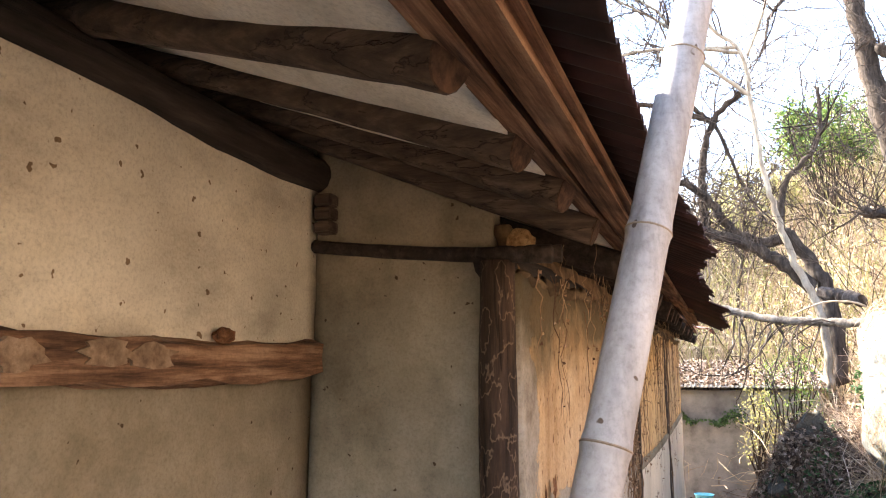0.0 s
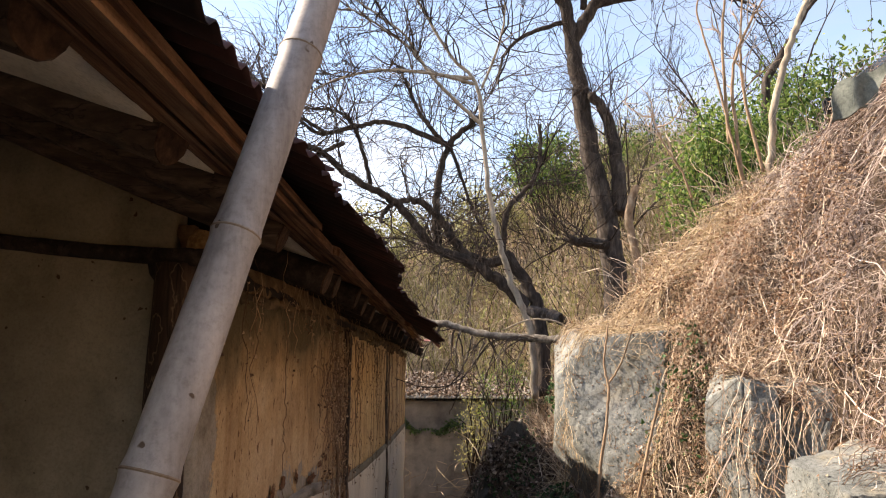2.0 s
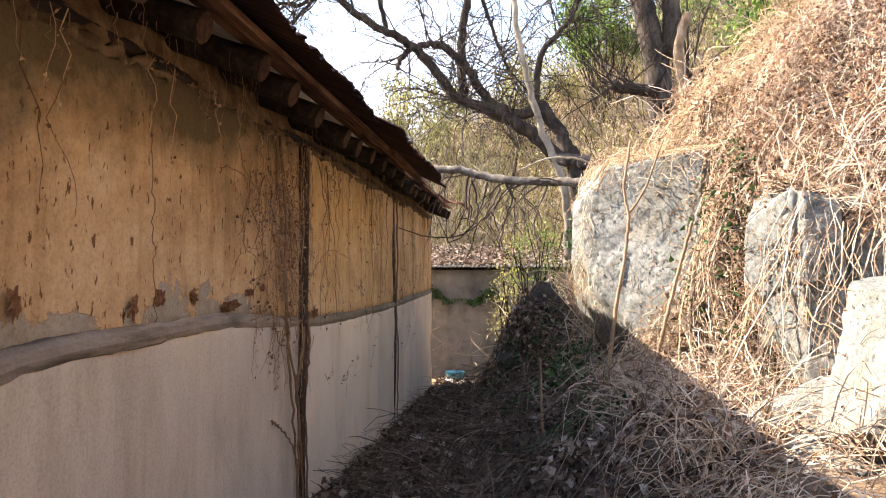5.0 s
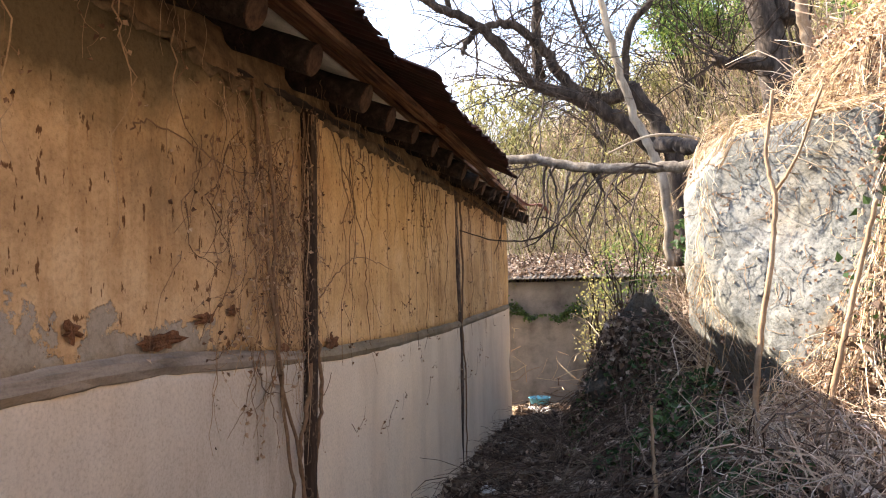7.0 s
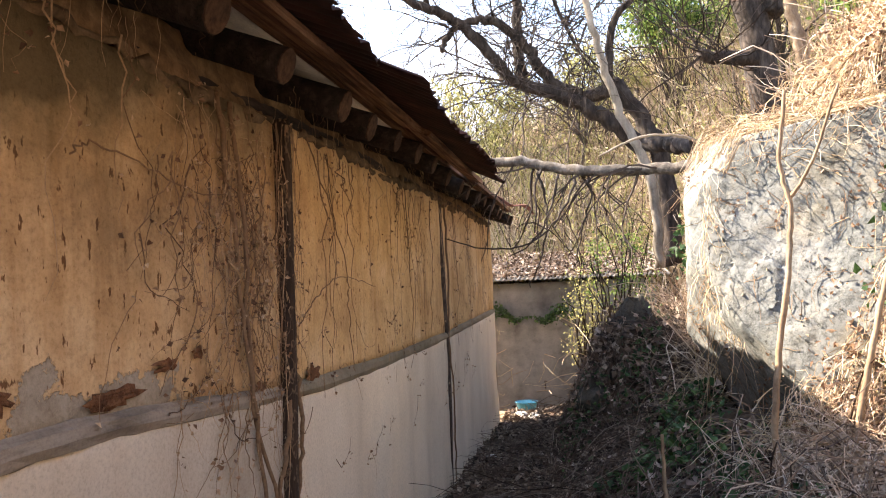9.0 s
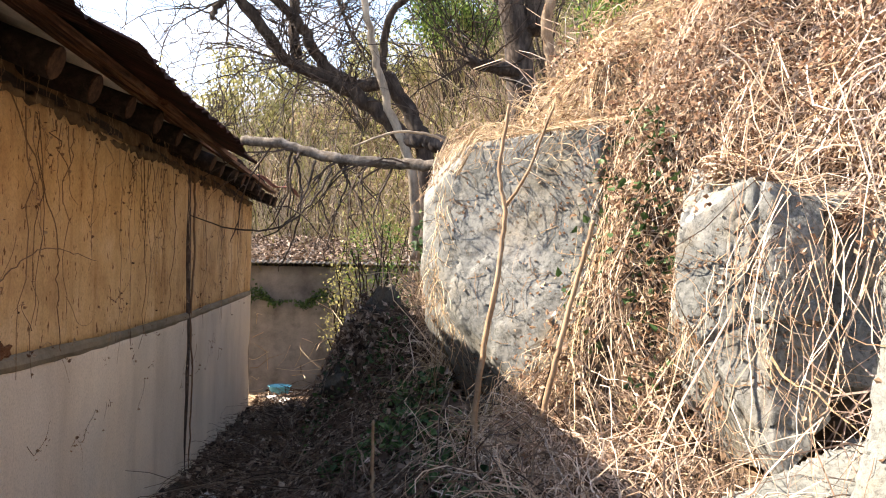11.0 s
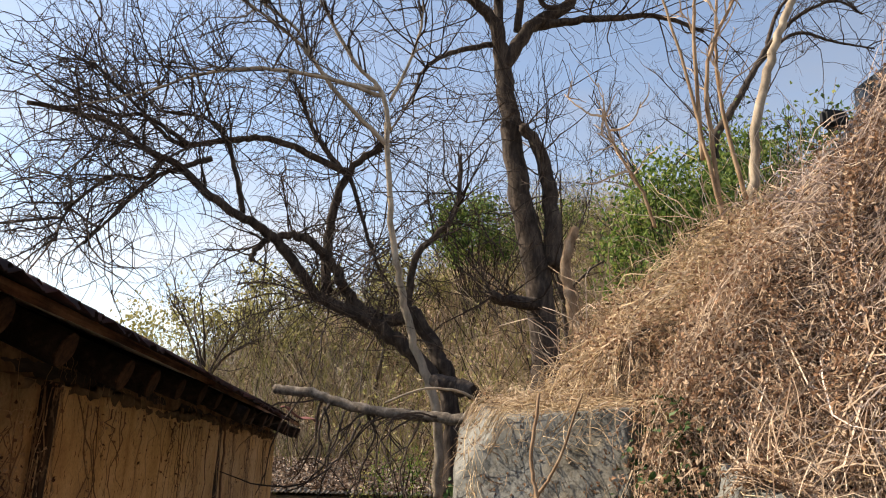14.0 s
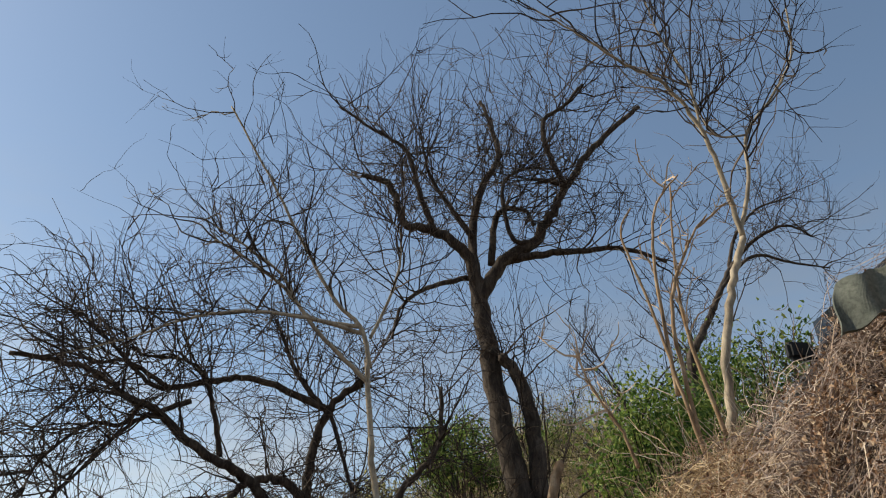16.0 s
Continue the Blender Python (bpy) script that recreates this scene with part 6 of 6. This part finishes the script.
xs = rng.uniform(-1.4, 0.35, 1500)
C = np.stack([xs, 14.93 - np.abs(rng.normal(size=1500)) * 0.06, 0.50 + rng.normal(size=1500) * (0.05 + 0.03 * np.sin(4 * xs)) + 0.07 * np.sin(xs * 5) + 0.04 * np.sin(xs * 13)], 1)
C = C[np.sin(xs * 7 + 1) + rng.normal(size=1500) * 0.6 > -0.3]
tagged(new("wall_ivy", leaves_mesh("wall_ivy", C, 0.032, M_IVY, rng, 0.1)), "clump of ivy on the concrete shed wall", "ivy", kind="stuff")
xs, ys = rng.uniform(-5, 1.7, 9000), rng.uniform(14.85, 18.2, 9000)
C = np.stack([xs, ys, 1.085 + (ys - 14.82) / 7 + rng.random(9000) * 0.05], 1)
tagged(new("roof_litter", leaves_mesh("roof_litter", C, 0.05, M_LITTER, rng, 0.5)), "brown leaves heaped on the shed roof", "leaf litter", kind="stuff")

# ---- tarpaulin and car at the top of the bank ----
M_TARP = mat("grey_green_canvas", [(0.078, 0.087, 0.072), (0.126, 0.135, 0.114), (0.162, 0.168, 0.144)], 30, 0.85, 0.4, 0.004, big=3)
bm = slab(lambda u, v: Vector((3.18 + 0.34 * u + 0.07 * v + 0.012 * math.sin(7 * v + 3 * u), 6.0 - 0.10 * u + 0.03 * math.sin(9 * u + 2 * v), 3.50 + 0.16 * u + (0.34 - 0.05 * u) * v + 0.012 * math.sin(14 * u))), 24, 14, (0.012, 0.03, 0.0))
tagged(part("tarpaulin", bm, M_TARP), "grey-green canvas sheet draped on the bank", "tarpaulin")

bm = bmesh.new()
n = 40
for k in range(n + 1):
    f = k / n
    c = Vector((3.76 + 0.72 * f, 8.22, 3.62 + 0.70 * f))
    for a in range(8):
        t = 2 * math.pi * a / 8
        r = 0.085 + 0.03 * lump((f * 6, a, 2.0), 1.5)
        bm.verts.new((c.x + r * 0.8 * math.cos(t), c.y + r * 2.2 * math.sin(t) * 0.6, c.z + r * math.cos(t + 1.57) - 0.05))
bm.verts.ensure_lookup_table()
for k in range(n):
    for a in range(8):
        b = (a + 1) % 8
        bm.faces.new([bm.verts[8 * k + a], bm.verts[8 * k + b], bm.verts[8 * k + 8 + b], bm.verts[8 * k + 8 + a]])
bm.faces.new(bm.verts[0:8])
bm.faces.new(bm.verts[-8:])
tagged(part("stone_ledge", bm, M_ROCK, smooth=True), "rough grey stone ledge along the bank's top", "ledge")

M_CARPAINT = mat("dark_car_paint", [(0.03, 0.032, 0.035), (0.05, 0.052, 0.056)], 3, 0.35, 0.02, 0.001)
M_BLACKPL = mat("black_plastic", [(0.012, 0.012, 0.013), (0.025, 0.025, 0.027)], 40, 0.5, 0.1, 0.001)
M_GLASS = bpy.data.materials.new("tinted_glass")
M_GLASS.use_nodes = True
gb = M_GLASS.node_tree.nodes["Principled BSDF"]
gb.inputs["Base Color"].default_value, gb.inputs["Roughness"].default_value = (0.02, 0.025, 0.03, 1), 0.05
CX, CY = 5.46, 7.75
cz = float(ground_z(CX, CY))
car = empty("car", CX, CY, cz)
tagged(car, "dark parked car at the top of the bank", "car")


def car_shell(profile, half, taper, material, name, label=""):
    bm = bmesh.new()
    a = [bm.verts.new((CX - half * (1 - taper * max(0, z - 0.75)), CY - y, cz + z)) for y, z in profile]
    b = [bm.verts.new((CX + half * (1 - taper * max(0, z - 0.75)), CY - y, cz + z)) for y, z in profile]
    bm.faces.new(a[::-1])
    bm.faces.new(b)
    for k in range(len(profile)):
        q = (k + 1) % len(profile)
        bm.faces.new((a[k], a[q], b[q], b[k]))
    bmesh.ops.bevel(bm, geom=bm.edges[:], offset=0.03, segments=2, affect="EDGES")
    return part(name, bm, material, car, label, True)


car_shell([(-2.1, 0.25), (2.1, 0.25), (2.15, 0.6), (2.0, 0.85), (-1.2, 0.92), (-2.1, 0.75)], 0.84, 0.0, M_CARPAINT, "body")
car_shell([(-1.15, 0.90), (1.9, 0.88), (1.55, 1.38), (0.1, 1.44), (-0.5, 1.40)], 0.80, 0.35, M_CARPAINT, "cabin")
for s in (-1, 1):
    for dy in (-1.35, 1.3):
        bm = bmesh.new()
        bmesh.ops.create_cone(bm, cap_ends=True, segments=28, radius1=0.31, radius2=0.31, depth=0.2, matrix=Matrix.Translation((CX + s * 0.75, CY + dy, cz + 0.30)) @ Matrix.Rotation(math.pi / 2, 4, "Y"))
        part("wheel", bm, M_BLACKPL, car)
    bm = bmesh.new()
    box(bm, CX + s * 0.80 - 0.02, CX + s * 0.80 + 0.005, CY - 1.3, CY + 0.6, cz + 0.95, cz + 1.28, 0.005)
    part("side_window", bm, M_GLASS, car)
    bm = bmesh.new()
    box(bm, CX + s * 0.98 - 0.12, CX + s * 0.98 + 0.12, CY + 0.62, CY + 0.72, cz + 0.93, cz + 1.10, 0.03)
    box(bm, CX + s * 0.86 - 0.04, CX + s * 0.86 + 0.04, CY + 0.64, CY + 0.69, cz + 0.92, cz + 0.97, 0.01)
    part("wing_mirror", bm, M_BLACKPL, car, "black wing mirror")


# ---- plaster left on the porch beam ----
rng = np.random.default_rng(90)
for y, z, w, h in ((1.40, 1.49, 0.08, 0.045), (1.68, 1.50, 0.09, 0.045), (1.86, 1.49, 0.10, 0.042), (0.9, 1.5, 0.12, 0.05), (0.4, 1.49, 0.09, 0.04)):
    bm = bmesh.new()
    ring = [(y + w * (1 + 0.25 * math.sin(3 * k + 9 * y)) * rng.uniform(0.85, 1.1) * math.cos(2 * math.pi * k / 16), z + h * rng.uniform(0.8, 1.05) * math.sin(2 * math.pi * k / 16)) for k in range(16)]
    a = [bm.verts.new((-1.640, p, q)) for p, q in ring]
    b = [bm.verts.new((-1.621 + 0.002 * rng.random(), p, q)) for p, q in ring]
    bm.faces.new(b)
    for k in range(16):
        bm.faces.new((a[k], a[(k + 1) % 16], b[(k + 1) % 16], b[k]))
    part("plaster_remnant", bm, M_OLDPLASTER, house, "patch of old plaster on the beam")
bm = bmesh.new()
bmesh.ops.create_icosphere(bm, subdivisions=3, radius=1)
for v in bm.verts:
    q = v.co * (1 + 0.3 * lump(v.co, 2.2))
    v.co = (-1.655 + 0.022 * q.x, 2.24 + 0.055 * q.y, 1.565 + 0.028 * q.z)
part("mud_lump", bm, M_MUD, house, "crumbling lump of yellow mud on the beam")

# ---- drooping twigs in front of the thicket ----
for k, pts in enumerate((((-0.50, 8.6, 1.45), (-0.15, 8.7, 1.36), (0.15, 8.8, 1.40), (0.38, 8.9, 1.62), (0.50, 9.0, 1.88)),
                         ((-0.05, 9.0, 1.30), (0.15, 9.0, 1.42), (0.30, 9.05, 1.70), (0.36, 9.1, 1.95)),
                         ((0.10, 9.0, 1.05), (0.22, 9.05, 1.35), (0.26, 9.1, 1.70), (0.20, 9.1, 1.98)),
                         ((0.45, 9.0, 1.15), (0.52, 9.05, 1.45), (0.62, 9.1, 1.75), (0.60, 9.1, 1.93)))):
    p = smooth_path(pts, 24) + np.random.default_rng(k).normal(size=(24, 3)) * 0.006
    bm = bmesh.new()
    tube_into(bm, p, np.linspace(0.004, 0.011, 24), 6, 0.1)
    tagged(part("dangling_branch", bm, M_DARKBARK, smooth=True), "thin dark branch dangling from the fallen trunk", "branch", "dangling branches")


# ---- small growth clinging to the largest boulders ----
rng = np.random.default_rng(404)
for ob, cnt, sticks in ((boulders[0], 620, 210), (boulders[1], 260, 150), (boulders[2], 160, 60)):
    me = ob.data
    co = np.zeros(len(me.vertices) * 3, np.float32)
    me.vertices.foreach_get("co", co)
    co = co.reshape(-1, 3)
    nrm = np.array([tuple(v.normal) for v in me.vertices])
    front = np.where((nrm[:, 0] * -0.6 + nrm[:, 1] * -0.8 > 0.25) & (co[:, 2] > 0.2))[0]
    bunch = clumps(co[front, 0] * 1.5, co[front, 2] * 1.5 + co[front, 1]) + 0.35 * rng.random(len(front))
    front = front[np.argsort(-bunch)][:len(front) // 2]
    pick = rng.choice(front, cnt)
    tagged(new("clinging_leaves", leaves_mesh("clinging_leaves", co[pick] + nrm[pick] * 0.006, 0.014, M_DRYLEAF, rng)), "withered creeper leaves stuck to the boulder", "creeper leaves", kind="stuff")
    P, R = [], []
    for i in rng.choice(front, sticks):
        q, n = co[i] + nrm[i] * 0.005, nrm[i]
        d = np.cross(n, rng.normal(size=3)) + np.array([0, 0, -0.5])
        line = []
        for j in range(9):
            line.append(q.copy())
            d = d + rng.normal(size=3) * 0.35
            d -= n * (d @ n)
            d /= np.linalg.norm(d) + 1e-9
            q = q + d * 0.032
        P.append(line)
        R.append(rng.uniform(0.001, 0.0026))
    tagged(new("clinging_stems", strands_mesh("clinging_stems", np.array(P), np.array(R), M_CREEPER)), "thin dry creeper stems on the boulder face", "creeper", kind="stuff")

# ---- torn sheet at the roof's far corner ----
M_REDTIN = mat("faded_red_tin", [(0.10, 0.035, 0.03), (0.22, 0.085, 0.07), (0.34, 0.17, 0.14)], 12, 0.6, 0.3, 0.003, metal=0.2, big=4)
bm = slab(lambda u, v: Vector((-0.62 + 0.52 * u, 12.70 + 0.5 * v + 0.05 * u, 2.20 - 0.20 * u + 0.03 * math.sin(9 * u + 2 * v) + 0.008 * math.sin(v * 40))), 16, 24, (0.0, 0.0, -0.003))
part("torn_sheet", bm, M_REDTIN, house, "torn faded red tin sheet at the corner", True)
